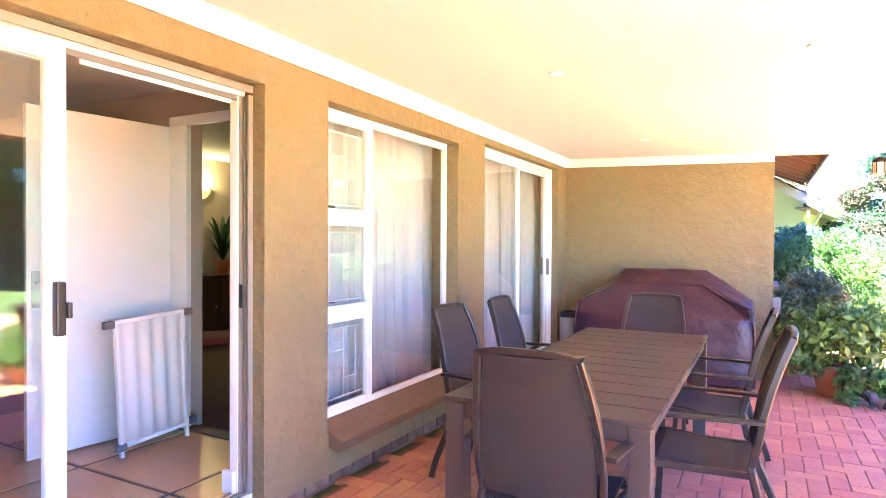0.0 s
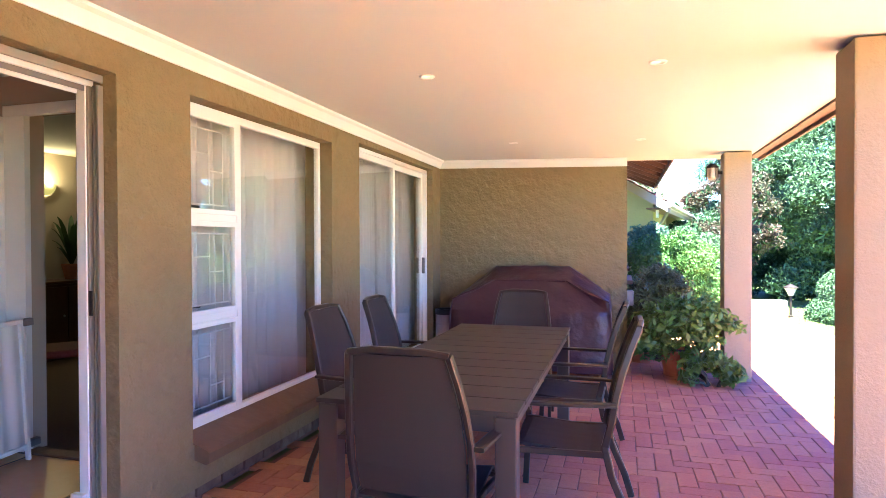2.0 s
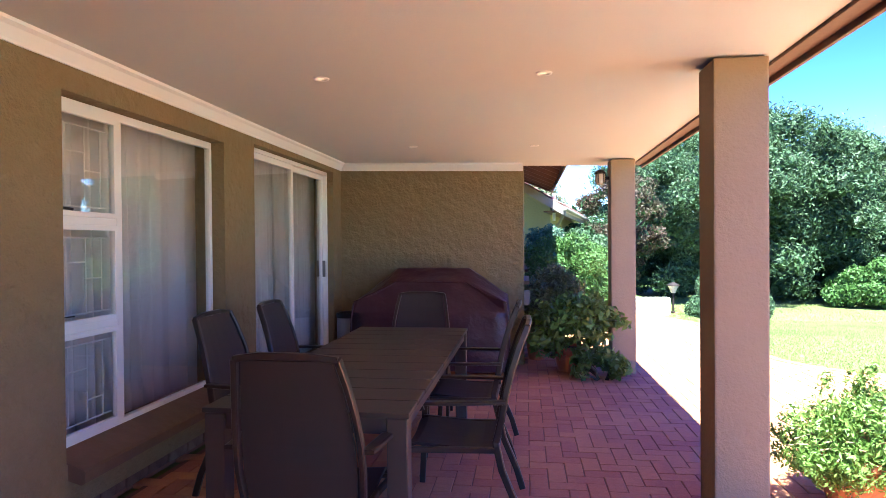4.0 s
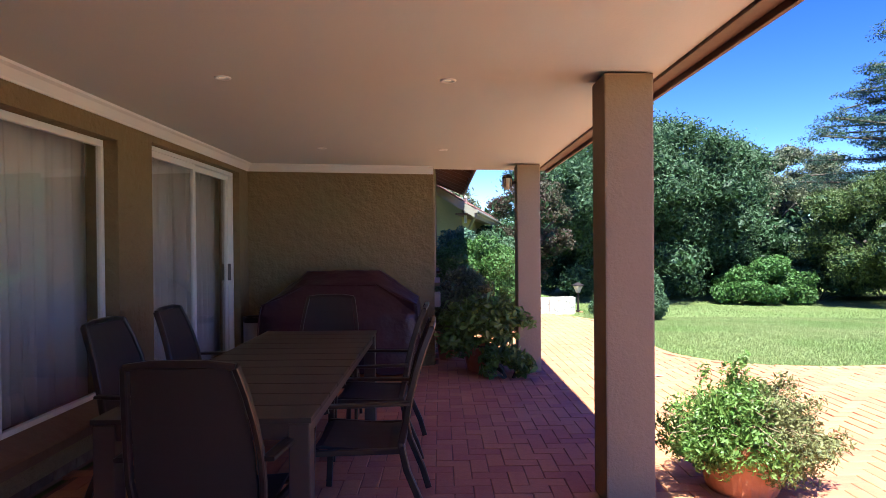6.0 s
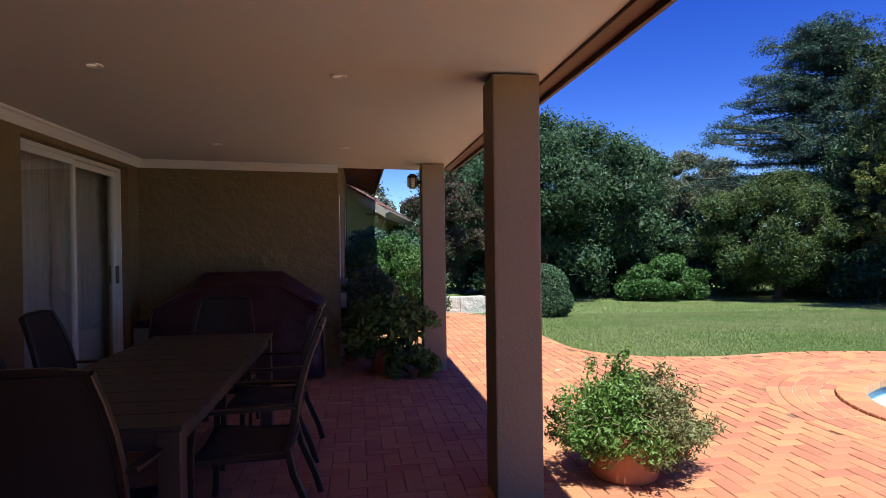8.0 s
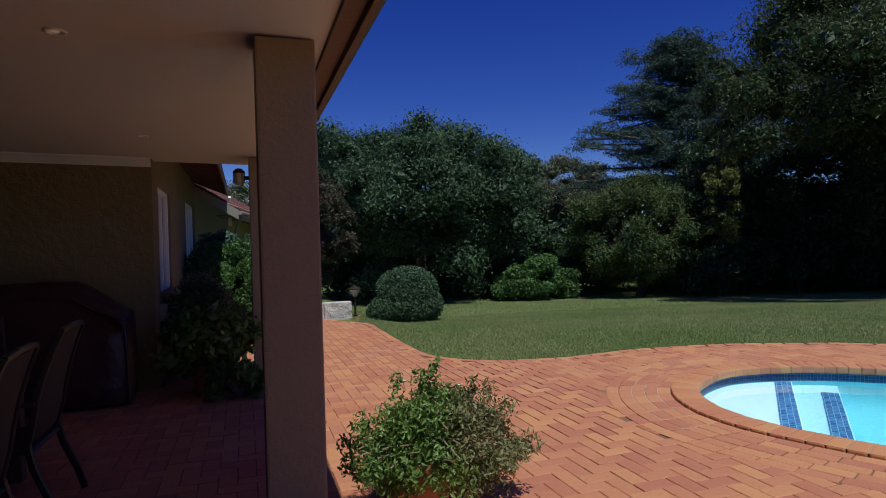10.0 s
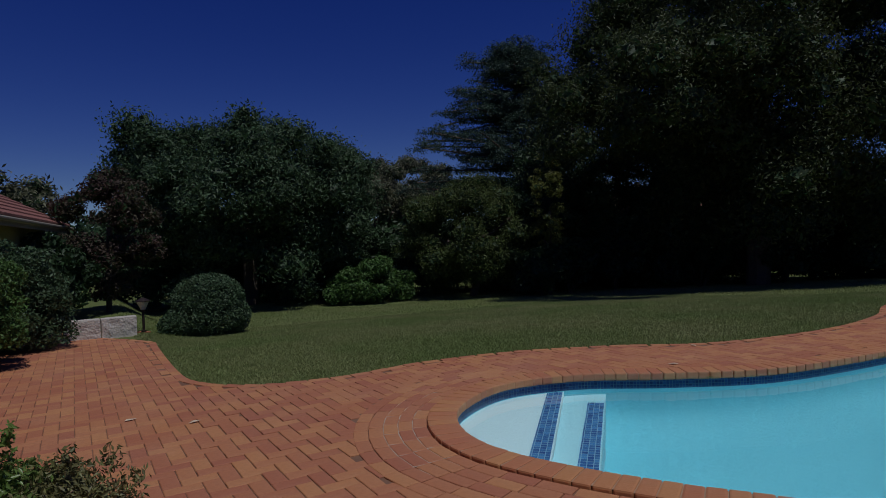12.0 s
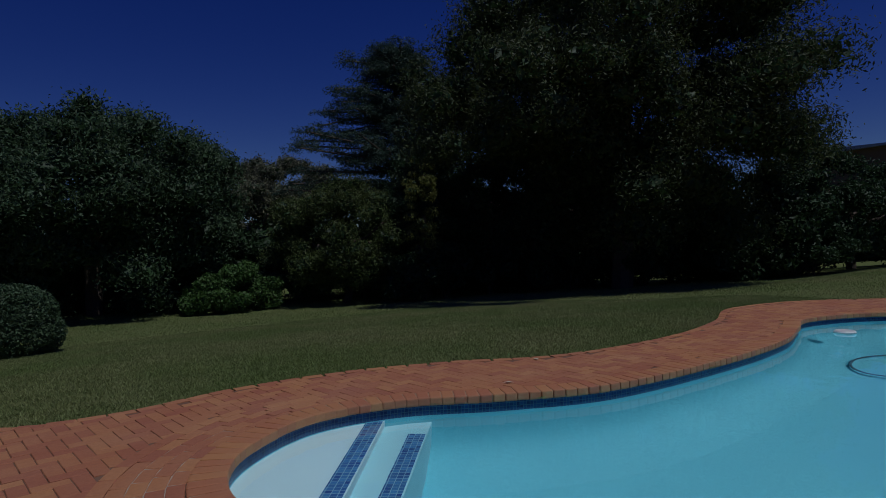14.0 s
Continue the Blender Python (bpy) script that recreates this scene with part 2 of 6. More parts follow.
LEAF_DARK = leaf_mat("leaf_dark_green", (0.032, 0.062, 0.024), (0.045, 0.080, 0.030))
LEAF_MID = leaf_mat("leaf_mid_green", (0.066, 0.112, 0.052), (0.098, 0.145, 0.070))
LEAF_BRIGHT = leaf_mat("leaf_bright_green", (0.075, 0.145, 0.035), (0.10, 0.165, 0.045))
LEAF_OLIVE = leaf_mat("leaf_olive", (0.085, 0.115, 0.032), (0.12, 0.15, 0.045))
LEAF_CEDAR = leaf_mat("needle_blue_green", (0.050, 0.085, 0.060), (0.075, 0.115, 0.085))
LEAF_RED = leaf_mat("leaf_plum_red", (0.085, 0.050, 0.040), (0.06, 0.075, 0.03))
LEAF_YELLOW = leaf_mat("leaf_yellow_green", (0.22, 0.225, 0.055), (0.13, 0.155, 0.045))
LEAF_GUM = leaf_mat("leaf_gum_grey", (0.16, 0.155, 0.095), (0.125, 0.14, 0.075))
LEAF_BIG = leaf_mat("leaf_big_tree", (0.055, 0.075, 0.024), (0.085, 0.10, 0.035))
LEAF_PATIO = leaf_mat("leaf_patio", (0.15, 0.24, 0.055), (0.24, 0.30, 0.085), 0.35, 0.4)
LEAF_SMALL = leaf_mat("leaf_small_shrub", (0.12, 0.16, 0.07), (0.18, 0.17, 0.10), 0.4, 0.4)
LEAF_CREEPER = leaf_mat("leaf_creeper", (0.09, 0.16, 0.11), (0.15, 0.17, 0.09))
LEAF_DRY = leaf_mat("leaf_dry_shrub", (0.22, 0.20, 0.085), (0.13, 0.15, 0.05), 0.45)


# ---- mesh tools ----
def link(name, bm, material, parent=None, smooth=False):
    me = bpy.data.meshes.new(name)
    bm.normal_update()
    bm.to_mesh(me)
    bm.free()
    me.materials.append(material)
    if smooth:
        for f in me.polygons:
            f.use_smooth = True
    ob = new(name, me)
    if parent:
        ob.parent = parent
    return ob


def part(name, bm, material, parent, label="", smooth=False):
    ob = link(name, bm, material, parent, smooth)
    return tagged(ob, label) if label else ob


def pydata(name, verts, faces, material, parent=None):
    me = bpy.data.meshes.new(name)
    me.from_pydata([tuple(v) for v in verts], [], [tuple(f) for f in faces])
    me.materials.append(material)
    ob = new(name, me)
    if parent:
        ob.parent = parent
    return ob


def thing(name, label, category, at=None, group="", kind=""):
    ob = new(name)
    ob.empty_display_size = 0.1
    if at is not None:
        ob.matrix_basis = at
    return tagged(ob, label, category, group, kind)


def box(bm, x0, x1, y0, y1, z0, z1, bevel=0.0):
    vs = [bm.verts.new((x, y, z)) for x in (x0, x1) for y in (y0, y1) for z in (z0, z1)]
    fs = [bm.faces.new([vs[i] for i in f]) for f in ((0, 1, 3, 2), (4, 6, 7, 5), (0, 4, 5, 1), (2, 3, 7, 6), (0, 2, 6, 4), (1, 5, 7, 3))]
    if bevel:
        es = list({e for f in fs for e in f.edges})
        bmesh.ops.bevel(bm, geom=es, offset=bevel, segments=2, profile=0.6, affect="EDGES")


def boxm(*a, bevel=0.0):
    bm = bmesh.new()
    box(bm, *a, bevel=bevel)
    return bm


def sweep(bm, pts, rx, ry, n=8, square=False):
    """A bar along a line of points; rx across, ry in depth."""
    pts = [Vector(p) for p in pts]
    rings = []
    for i, p in enumerate(pts):
        d = (pts[min(i + 1, len(pts) - 1)] - pts[max(i - 1, 0)]).normalized()
        ref = Vector((1, 0, 0)) if abs(d.x) < 0.9 else Vector((0, 0, 1))
        a = (ref - d * ref.dot(d)).normalized()
        b = d.cross(a)
        ring = []
        for k in range(n):
            t = 2 * math.pi * (k + 0.5) / n
            c, s = math.cos(t), math.sin(t)
            if square:
                q = 0.45
                c, s = math.copysign(abs(c) ** q, c), math.copysign(abs(s) ** q, s)
            ring.append(bm.verts.new(p + a * rx * c + b * ry * s))
        rings.append(ring)
    for r, q in zip(rings, rings[1:]):
        for k in range(n):
            bm.faces.new((r[k], r[(k + 1) % n], q[(k + 1) % n], q[k]))
    bm.faces.new(rings[0][::-1])
    bm.faces.new(rings[-1])


def lathe(bm, profile, n=24, at=(0, 0, 0), wobble=0.0):
    rings = []
    for r, z in profile:
        ring = []
        for k in range(n):
            t = 2 * math.pi * k / n
            w = 1 + wobble * math.sin(3 * t + z * 9)
            ring.append(bm.verts.new((at[0] + r * w * math.cos(t), at[1] + r * w * math.sin(t), at[2] + z)))
        rings.append(ring)
    for r, q in zip(rings, rings[1:]):
        for k in range(n):
            bm.faces.new((r[k], r[(k + 1) % n], q[(k + 1) % n], q[k]))
    bm.faces.new(rings[0][::-1])
    bm.faces.new(rings[-1])


def smoothstep(v, a, b):
    t = np.clip((v - a) / (b - a), 0, 1)
    return t * t * (3 - 2 * t)


# ---- the lie of the ground ----
def gz(x, y):
    x, y = np.asarray(x, float), np.asarray(y, float)
    fall = -0.013 * np.clip(y - 5.0, 0, 12)
    deck = smoothstep(x, 2.8, 4.4) * (1 - smoothstep(y, 8.6, 11.5))
    lawn = -0.05 * np.clip(y + 0.3 * np.clip(x - 5, 0, 25) - 13.0, 0, 13) * smoothstep(x, 3.4, 4.7) * smoothstep(y, 7.5, 12)
    return fall * (1 - deck) + lawn


def catmull(pts, per):
    out = []
    n = len(pts)
    for i in range(n):
        p0, p1, p2, p3 = (np.array(pts[(i + k - 1) % n], float) for k in range(4))
        for j in range(per):
            t = j / per
            out.append(0.5 * (2 * p1 + (p2 - p0) * t + (2 * p0 - 5 * p1 + 4 * p2 - p3) * t * t + (3 * p1 - p0 - 3 * p2 + p3) * t ** 3))
    return np.array(out)


POOL = catmull([(4.80, 6.85), (4.93, 7.42), (5.3, 7.85), (5.98, 8.14), (6.75, 7.95), (7.55, 7.38), (8.6, 6.84), (10.5, 6.55), (12.1, 6.52), (13.3, 6.75), (14.3, 6.92), (15.6, 6.25),
                (16.2, 5.0), (15.6, 3.6), (13.8, 2.7), (11.5, 2.6), (9.0, 3.0), (7.2, 3.7), (6.1, 4.55), (5.42, 5.42), (4.98, 6.2)], 20)
POOL_DIR = np.roll(POOL, -1, 0) - np.roll(POOL, 1, 0)
POOL_DIR /= np.linalg.norm(POOL_DIR, axis=1, keepdims=True)
POOL_TURN = 1.0 if np.sum(POOL[:, 0] * np.roll(POOL[:, 1], -1) - np.roll(POOL[:, 0], -1) * POOL[:, 1]) < 0 else -1.0
POOL = POOL + 0.05 * POOL_TURN * np.stack([-POOL_DIR[:, 1], POOL_DIR[:, 0]], 1)
LAWN_EDGE = [(3.52, 17.0), (3.46, 15.0), (3.40, 12.8), (3.40, 11.4), (3.50, 10.8), (3.80, 10.25), (4.30, 9.85), (5.05, 9.72), (5.95, 9.82), (7.1, 9.6), (8.3, 9.0), (9.5, 8.2), (11.4, 7.85), (13.3, 8.0),
             (15.2, 8.5), (17.3, 7.7), (18.6, 5.5)]
def smooth_line(pts, per):
    full = catmull(pts, per)
    return [tuple(q) for q in full[:(len(pts) - 1) * per + 1]]


LAWN_EDGE = smooth_line(LAWN_EDGE, 6)
PAVED = np.array([(-2.13, -3.5), (-2.13, 10.3), (0.2, 10.3), (0.2, 17.0)] + LAWN_EDGE + [(18.6, -3.5)])


def inside(poly, x, y):
    x, y = np.asarray(x, float), np.asarray(y, float)
    hit = np.zeros(x.shape, bool)
    j = len(poly) - 1
    for i in range(len(poly)):
        (xi, yi), (xj, yj) = poly[i], poly[j]
        with np.errstate(divide="ignore", invalid="ignore"):
            hit ^= ((yi > y) != (yj > y)) & (x < (xj - xi) * (y - yi) / (yj - yi + 1e-12) + xi)
        j = i
    return hit


def pool_distance(x, y):
    """Metres outside the pool's inner edge; negative inside it."""
    x, y = np.asarray(x, float), np.asarray(y, float)
    d = np.full(x.shape, 1e9)
    for px, py in POOL:
        d = np.minimum(d, (x - px) ** 2 + (y - py) ** 2)
    return np.sqrt(d) * np.where(inside(POOL, x, y), -1, 1)


def sheet(name, xs, ys, keep, dz, material):
    gx, gy = np.meshgrid(xs, ys, indexing="ij")
    zz = gz(gx, gy) + dz
    nx, ny = gx.shape
    cx, cy = (gx[:-1, :-1] + gx[1:, 1:]) / 2, (gy[:-1, :-1] + gy[1:, 1:]) / 2
    ok = keep(cx, cy)
    i, j = np.nonzero(ok)
    faces = np.stack([i * ny + j, (i + 1) * ny + j, (i + 1) * ny + j + 1, i * ny + j + 1], 1)
    used = np.unique(faces)
    remap = np.zeros(nx * ny, int)
    remap[used] = np.arange(len(used))
    verts = np.stack([gx.ravel(), gy.ravel(), zz.ravel()], 1)[used]
    return pydata(name, verts.tolist(), remap[faces].tolist(), material)


far = np.array([40, 60, 100, 200, 500, 1500])
gxs = np.concatenate([-far[::-1], np.arange(-30, -4, 2), np.arange(-4, 20, 0.2), np.arange(20, 40, 1.0), far + 1])
gys = np.concatenate([-far[::-1], np.arange(-30, -4, 2), np.arange(-4, 20, 0.2), np.arange(20, 40, 1.0), far + 1])
ground = tagged(sheet("ground", gxs, gys, lambda x, y: pool_distance(x, y) > 0.07, -0.028, GRASS), "green lawn with dry patches reaching to the trees", "lawn", kind="structure")
paving = tagged(sheet("paving", np.arange(-2.2, 18.7, 0.08), np.arange(-3.5, 17.05, 0.08), lambda x, y: inside(PAVED, x, y) & (pool_distance(x, y) > 0.06), -0.009, MORTAR),
                "red clay brick paving in herringbone with dark joints", "paving", kind="structure")

# ---- house ----
WX0, WX1 = -2.41, -2.16
CEIL_IN, CEIL_OUT = 2.50, 2.41


def ceil_z(x):
    return CEIL_IN + (x - WX1) * (CEIL_OUT - CEIL_IN) / (1.5 - WX1)


def wall_grid(name, axis, a0, a1, u0, u1, z0, z1, holes, material, step=0.6):
    """A wall a0..a1 thick that runs along u; holes: (u0, u1, z0, z1)."""
    us = sorted({u0, u1, *[h for q in holes for h in q[:2]], *np.arange(u0 + step, u1 - 0.05, step).round(3).tolist()})
    zs = sorted({z0, z1, *[h for q in holes for h in q[2:]]})
    solid = {}
    for i in range(len(us) - 1):
        for k in range(len(zs) - 1):
            uc, zc = (us[i] + us[i + 1]) / 2, (zs[k] + zs[k + 1]) / 2
            solid[i, k] = not any(h[0] < uc < h[1] and h[2] < zc < h[3] for h in holes)
    bm = bmesh.new()
    cache = {}

    def v(a, u, z):
        key = (round(a, 4), round(u, 4), round(z, 4))
        if key not in cache:
            cache[key] = bm.verts.new((a, u, z) if axis == "x" else (u, a, z))
        return cache[key]

    for (i, k), s in solid.items():
        if not s:
            continue
        u, w, b, t = us[i], us[i + 1], zs[k], zs[k + 1]
        bm.faces.new((v(a1, u, b), v(a1, w, b), v(a1, w, t), v(a1, u, t)))
        bm.faces.new((v(a0, u, b), v(a0, u, t), v(a0, w, t), v(a0, w, b)))
        for di, dk, p, q in ((-1, 0, (u, b), (u, t)), (1, 0, (w, b), (w, t)), (0, -1, (u, b), (w, b)), (0, 1, (u, t), (w, t))):
            if not solid.get((i + di, k + dk), False):
                bm.faces.new((v(a0, *p), v(a1, *p), v(a1, *q), v(a0, *q)))
    bmesh.ops.recalc_face_normals(bm, faces=bm.faces)
    return tagged(link(name, bm, material), kind="structure")


DOOR = (2.75, 5.04, 0.10, 2.25)
WIN = (5.55, 7.25, 0.31, 2.27)
SLIDE = (7.79, 10.0, 0.06, 2.35)
tagged(wall_grid("wall_west", "x", WX0, WX1, -4.0, 10.32, 0.10, 2.60, [DOOR, WIN, SLIDE], TAN), "tan textured plaster house wall with window and door openings", "wall")
tagged(wall_grid("wall_end", "y", 10.32, 10.55, -2.41, 0.19, -0.10, 2.62, [], TAN), "tan textured plaster end wall of the veranda", "wall")
tagged(wall_grid("wall_footing", "x", -2.38, -2.20, -4.0, 10.30, -0.08, 0.10, [], MORTAR), "dark mortar footing under the house wall", "wall")
tagged(wall_grid("wall_north", "x", -0.06, 0.187, 10.56, 16.4, -0.25, 2.82, [(10.8, 12.0, 0.95, 2.2), (14.3, 16.1, 0.95, 2.3)], TAN), "tan plaster house wall behind the creepers", "wall")

# added wall, out of view: blocks light from the south to darken the veranda
tagged(wall_grid("wall_light_block", "y", -0.62, -0.40, -2.155, 1.50, -0.10, 2.40, [], TAN), "unseen tan plaster wall added to keep light out of the veranda", "wall")

def plain_window(name, y0, y1, z0, z1):
    w = thing(name, "white framed window in the wall behind the creepers", "window", kind="structure")
    n = max(2, round((y1 - y0) / 0.6))
    for q in ((y0, y1, z0, z0 + 0.06), (y0, y1, z1 - 0.06, z1), (y0, y0 + 0.07, z0 + 0.06, z1 - 0.06), (y1 - 0.07, y1, z0 + 0.06, z1 - 0.06)):
        part("frame", boxm(0.10, 0.16, *q, bevel=0.004), WHITE, w)
    for k in range(1, n):
        y = y0 + (y1 - y0) * k / n
        part("mullion", boxm(0.105, 0.155, y - 0.025, y + 0.025, z0 + 0.06, z1 - 0.06, bevel=0.004), WHITE, w)
    part("pane", boxm(0.126, 0.130, y0 + 0.07, y1 - 0.07, z0 + 0.06, z1 - 0.06), GLASS, w)
    part("blind", boxm(0.02, 0.03, y0 + 0.01, y1 - 0.01, z0 + 0.01, z1 - 0.01), CURTAIN, w, "pale blind behind the pane")
    part("sill", boxm(0.165, 0.26, y0 - 0.03, y1 + 0.03, z0 - 0.05, z0 - 0.003, bevel=0.006), SILL, w, "brown sill")


plain_window("window_2", 10.8, 12.0, 0.95, 2.2)
plain_window("window_3", 14.3, 16.1, 0.95, 2.3)

# ceiling with a gentle fall to the outside
bm = bmesh.new()
for y0, y1 in ((-4.0, 3.2), (3.2, 10.56)):
    vs = [bm.verts.new((x, y, ceil_z(x) + dz)) for dz in (0, 0.1) for x, y in ((WX1 + 0.001, y0), (1.52, y0), (1.52, y1), (WX1 + 0.001, y1))]
    for f in ((3, 2, 1, 0), (4, 5, 6, 7), (0, 1, 5, 4), (1, 2, 6, 5), (2, 3, 7, 6), (3, 0, 4, 7)):
        bm.faces.new([vs[i] for i in f])
tagged(link("ceiling", bm, CEIL), "cream painted board ceiling of the veranda", "ceiling", kind="structure")

# cornices
bm = bmesh.new()
prof = [(0.0, -0.095), (0.012, -0.095), (0.016, -0.08), (0.05, -0.03), (0.075, -0.016), (0.08, 0.0)]
rows = []
for y in (-4.0, 10.32):
    rows.append([bm.verts.new((WX1 + a, y - (a if y > 0 else 0), ceil_z(WX1 + a) + b - 0.001)) for a, b in prof])
for k in range(len(prof) - 1):
    bm.faces.new((rows[0][k], rows[0][k + 1], rows[1][k + 1], rows[1][k]))
tagged(link("cornice_west", bm, CORNICE), "white coved cornice along the house wall", "cornice", kind="structure")
bm = bmesh.new()
rows = []
for x in (WX1, 0.19):
    rows.append([bm.verts.new((x + (a if x < 0 else 0), 10.32 - a, ceil_z(x) + b - 0.001)) for a, b in prof])
for k in range(len(prof) - 1):
    bm.faces.new((rows[0][k], rows[1][k], rows[1][k + 1], rows[0][k + 1]))
tagged(link("cornice_end", bm, CORNICE), "white coved cornice along the end wall", "cornice", kind="structure")

# eave: soffit board, fascia, gutter, roof
tagged(link("soffit_board", boxm(1.524, 1.62, -4.0, 10.40, 2.392, 2.412, bevel=0.004), BROWN), "brown painted soffit board", "soffit", kind="structure")
tagged(link("fascia", boxm(1.62, 1.645, -4.0, 10.40, 2.36, 2.56, bevel=0.004), BROWN), "brown painted timber fascia board", "fascia", kind="structure")
bm = bmesh.new()
arc = [(1.647, 2.54)] + [(1.693 + 0.046 * math.cos(a), 2.50 + 0.05 * math.sin(a)) for a in np.linspace(math.pi, 2 * math.pi, 9)] + [(1.739, 2.54), (1.743, 2.54)] + [(1.693 + 0.042 * math.cos(a), 2.50 + 0.046 * math.sin(a)) for a in np.linspace(2 * math.pi, math.pi, 9)]
ends = [[bm.verts.new((x, y, z)) for x, z in arc] for y in (-4.0, 10.42)]
for k in range(len(arc)):
    bm.faces.new((ends[0][k], ends[0][(k + 1) % len(arc)], ends[1][(k + 1) % len(arc)], ends[1][k]))
bm.faces.new(ends[1])
tagged(link("gutter", bm, GUTTER), "dark half-round metal gutter on the eave", "gutter", kind="structure")
bm = bmesh.new()
vs = [bm.verts.new(p) for p in ((1.70, -4.2, 2.575), (1.70, 10.5, 2.575), (-4.5, 10.5, 5.3), (-4.5, -4.2, 5.3), (1.70, -4.2, 2.635), (1.70, 10.5, 2.635), (-4.5, 10.5, 5.36), (-4.5, -4.2, 5.36))]
for f in ((3, 2, 1, 0), (4, 5, 6, 7), (0, 1, 5, 4), (1, 2, 6, 5), (2, 3, 7, 6), (3, 0, 4, 7)):
    bm.faces.new([vs[i] for i in f])
tagged(link("roof", bm, ROOFTILE), "grey tiled roof over the veranda", "roof", kind="structure")
bm = bmesh.new()
vs = [bm.verts.new(p) for p in ((1.52, 10.5, 2.50), (1.52, 10.5, 2.62), (-4.4, 10.5, 5.26), (-4.4, 10.5, 2.64), (0.16, 10.5, 2.64), (0.16, 10.5, 2.50))]
bm.faces.new(vs)
tagged(link("gable_board", bm, BROWN), "brown timber board closing the roof end", "board", kind="structure")

# pillars
for y in (6.02, 9.86):
    pil = tagged(new("pillar", None), "square beige plastered pillar carrying the veranda roof", "pillar", "veranda pillars")
    part("shaft", boxm(1.19, 1.465, y, y + 0.275, float(gz(1.3, y)) - 0.06, 2.405, bevel=0.012), PINK, pil)

# downlights
LENS = bpy.data.materials.new("lit_lens")
LENS.use_nodes = True
LENS.node_tree.nodes["Principled BSDF"].inputs["Base Color"].default_value = (0.8, 0.72, 0.6, 1)
LENS.node_tree.nodes["Principled BSDF"].inputs["Emission Color"].default_value = (1.0, 0.78, 0.5, 1)
LENS.node_tree.nodes["Principled BSDF"].inputs["Emission Strength"].default_value = 0.16
def downlight(x, y):
    t = thing("downlight", "small recessed round downlight with white ring", "downlight", pose(x, y, ceil_z(x)), "veranda downlights")
    bm = bmesh.new()
    lathe(bm, [(0.030, 0.004), (0.031, -0.006), (0.046, -0.007), (0.050, 0.0), (0.050, 0.003)], 24)
    part("ring", bm, WHITE, t, smooth=True)
    bm = bmesh.new()
    lathe(bm, [(0.004, -0.002), (0.029, 0.001), (0.029, 0.004)], 20)
    part("lens", bm, LENS, t, "softly lit frosted lens")


for x, y in ((-1.02, 6.3), (0.33, 6.28), (-0.945, 8.95), (0.31, 8.92), (-1.02, 3.2), (0.33, 3.2)):
    downlight(x, y)

# house plinth bricks and sill
y = -0.4
plinth_mesh = None
while y < 10.2:
    if not (DOOR[0] - 0.05 < y < DOOR[1] - 0.15):
        if plinth_mesh is None:
            bm = boxm(-0.012, 0.012, -0.104, 0.104, 0.0, 0.092, bevel=0.006)
            plinth_mesh = bpy.data.meshes.new("brick")
            bm.to_mesh(plinth_mesh)
            bm.free()
            plinth_mesh.materials.append(PLINTH)
        ob = new("brick", plinth_mesh)
        ob.parent = bpy.data.objects["wall_footing"]
        ob.matrix_basis = pose(-2.185 + random.uniform(-0.004, 0.004), y + 0.11, float(gz(-2, y)) + 0.006, 0, 0, random.uniform(-1.5, 1.5))
    y += 0.222
bm = bmesh.new()
pr = [(-2.30, 0.372), (-2.075, 0.285), (-2.06, 0.272), (-2.065, 0.215), (-2.085, 0.205), (-2.16, 0.225), (-2.30, 0.25)]
e = [[bm.verts.new((x, y, z)) for x, z in pr] for y in (5.56, 7.24)]
for k in range(len(pr)):
    bm.faces.new((e[0][k], e[0][(k + 1) % len(pr)], e[1][(k + 1) % len(pr)], e[1][k]))
bm.faces.new(e[0][::-1]), bm.faces.new(e[1])
tagged(link("window_sill", bm, SILL), "sloping brown painted brick window sill", "sill", kind="structure")

# ---- window and doors ----
def bar(parent, name, *a, material=None, bevel=0.004, label=""):
    return part(name, boxm(*a, bevel=bevel), material or WHITE, parent, label)


def pane(parent, x, y0, y1, z0, z1):
    ob = part("pane", boxm(x - 0.002, x + 0.002, y0, y1, z0, z1), GLASS, parent)
    ob.visible_shadow = False
    return ob


XF = -2.28
window = thing("window_1", "white steel window with three small casements and burglar bars", "window", kind="structure")
y0, y1, z0, z1 = 5.565, 7.235, 0.335, 2.26
ym = 6.12
bar(window, "frame", XF - 0.02, XF + 0.02, y0, y1, z1 - 0.045, z1 + 0.006)
bar(window, "frame", XF - 0.02, XF + 0.02, y0, y1, z0, z0 + 0.055)
bar(window, "frame", XF - 0.02, XF + 0.02, y0 - 0.004, y0 + 0.035, z0 + 0.055, z1 - 0.045)
bar(window, "frame", XF - 0.02, XF + 0.02, y1 - 0.035, y1 + 0.004, z0 + 0.055, z1 - 0.045)
bar(window, "mullion", XF - 0.022, XF + 0.024, ym - 0.022, ym + 0.026, z0 + 0.055, z1 - 0.045)
pane(window, XF, ym + 0.026, y1 - 0.035, z0 + 0.055, z1 - 0.045)
levels = [z0 + 0.055, 0.990, 1.597, z1 - 0.045]
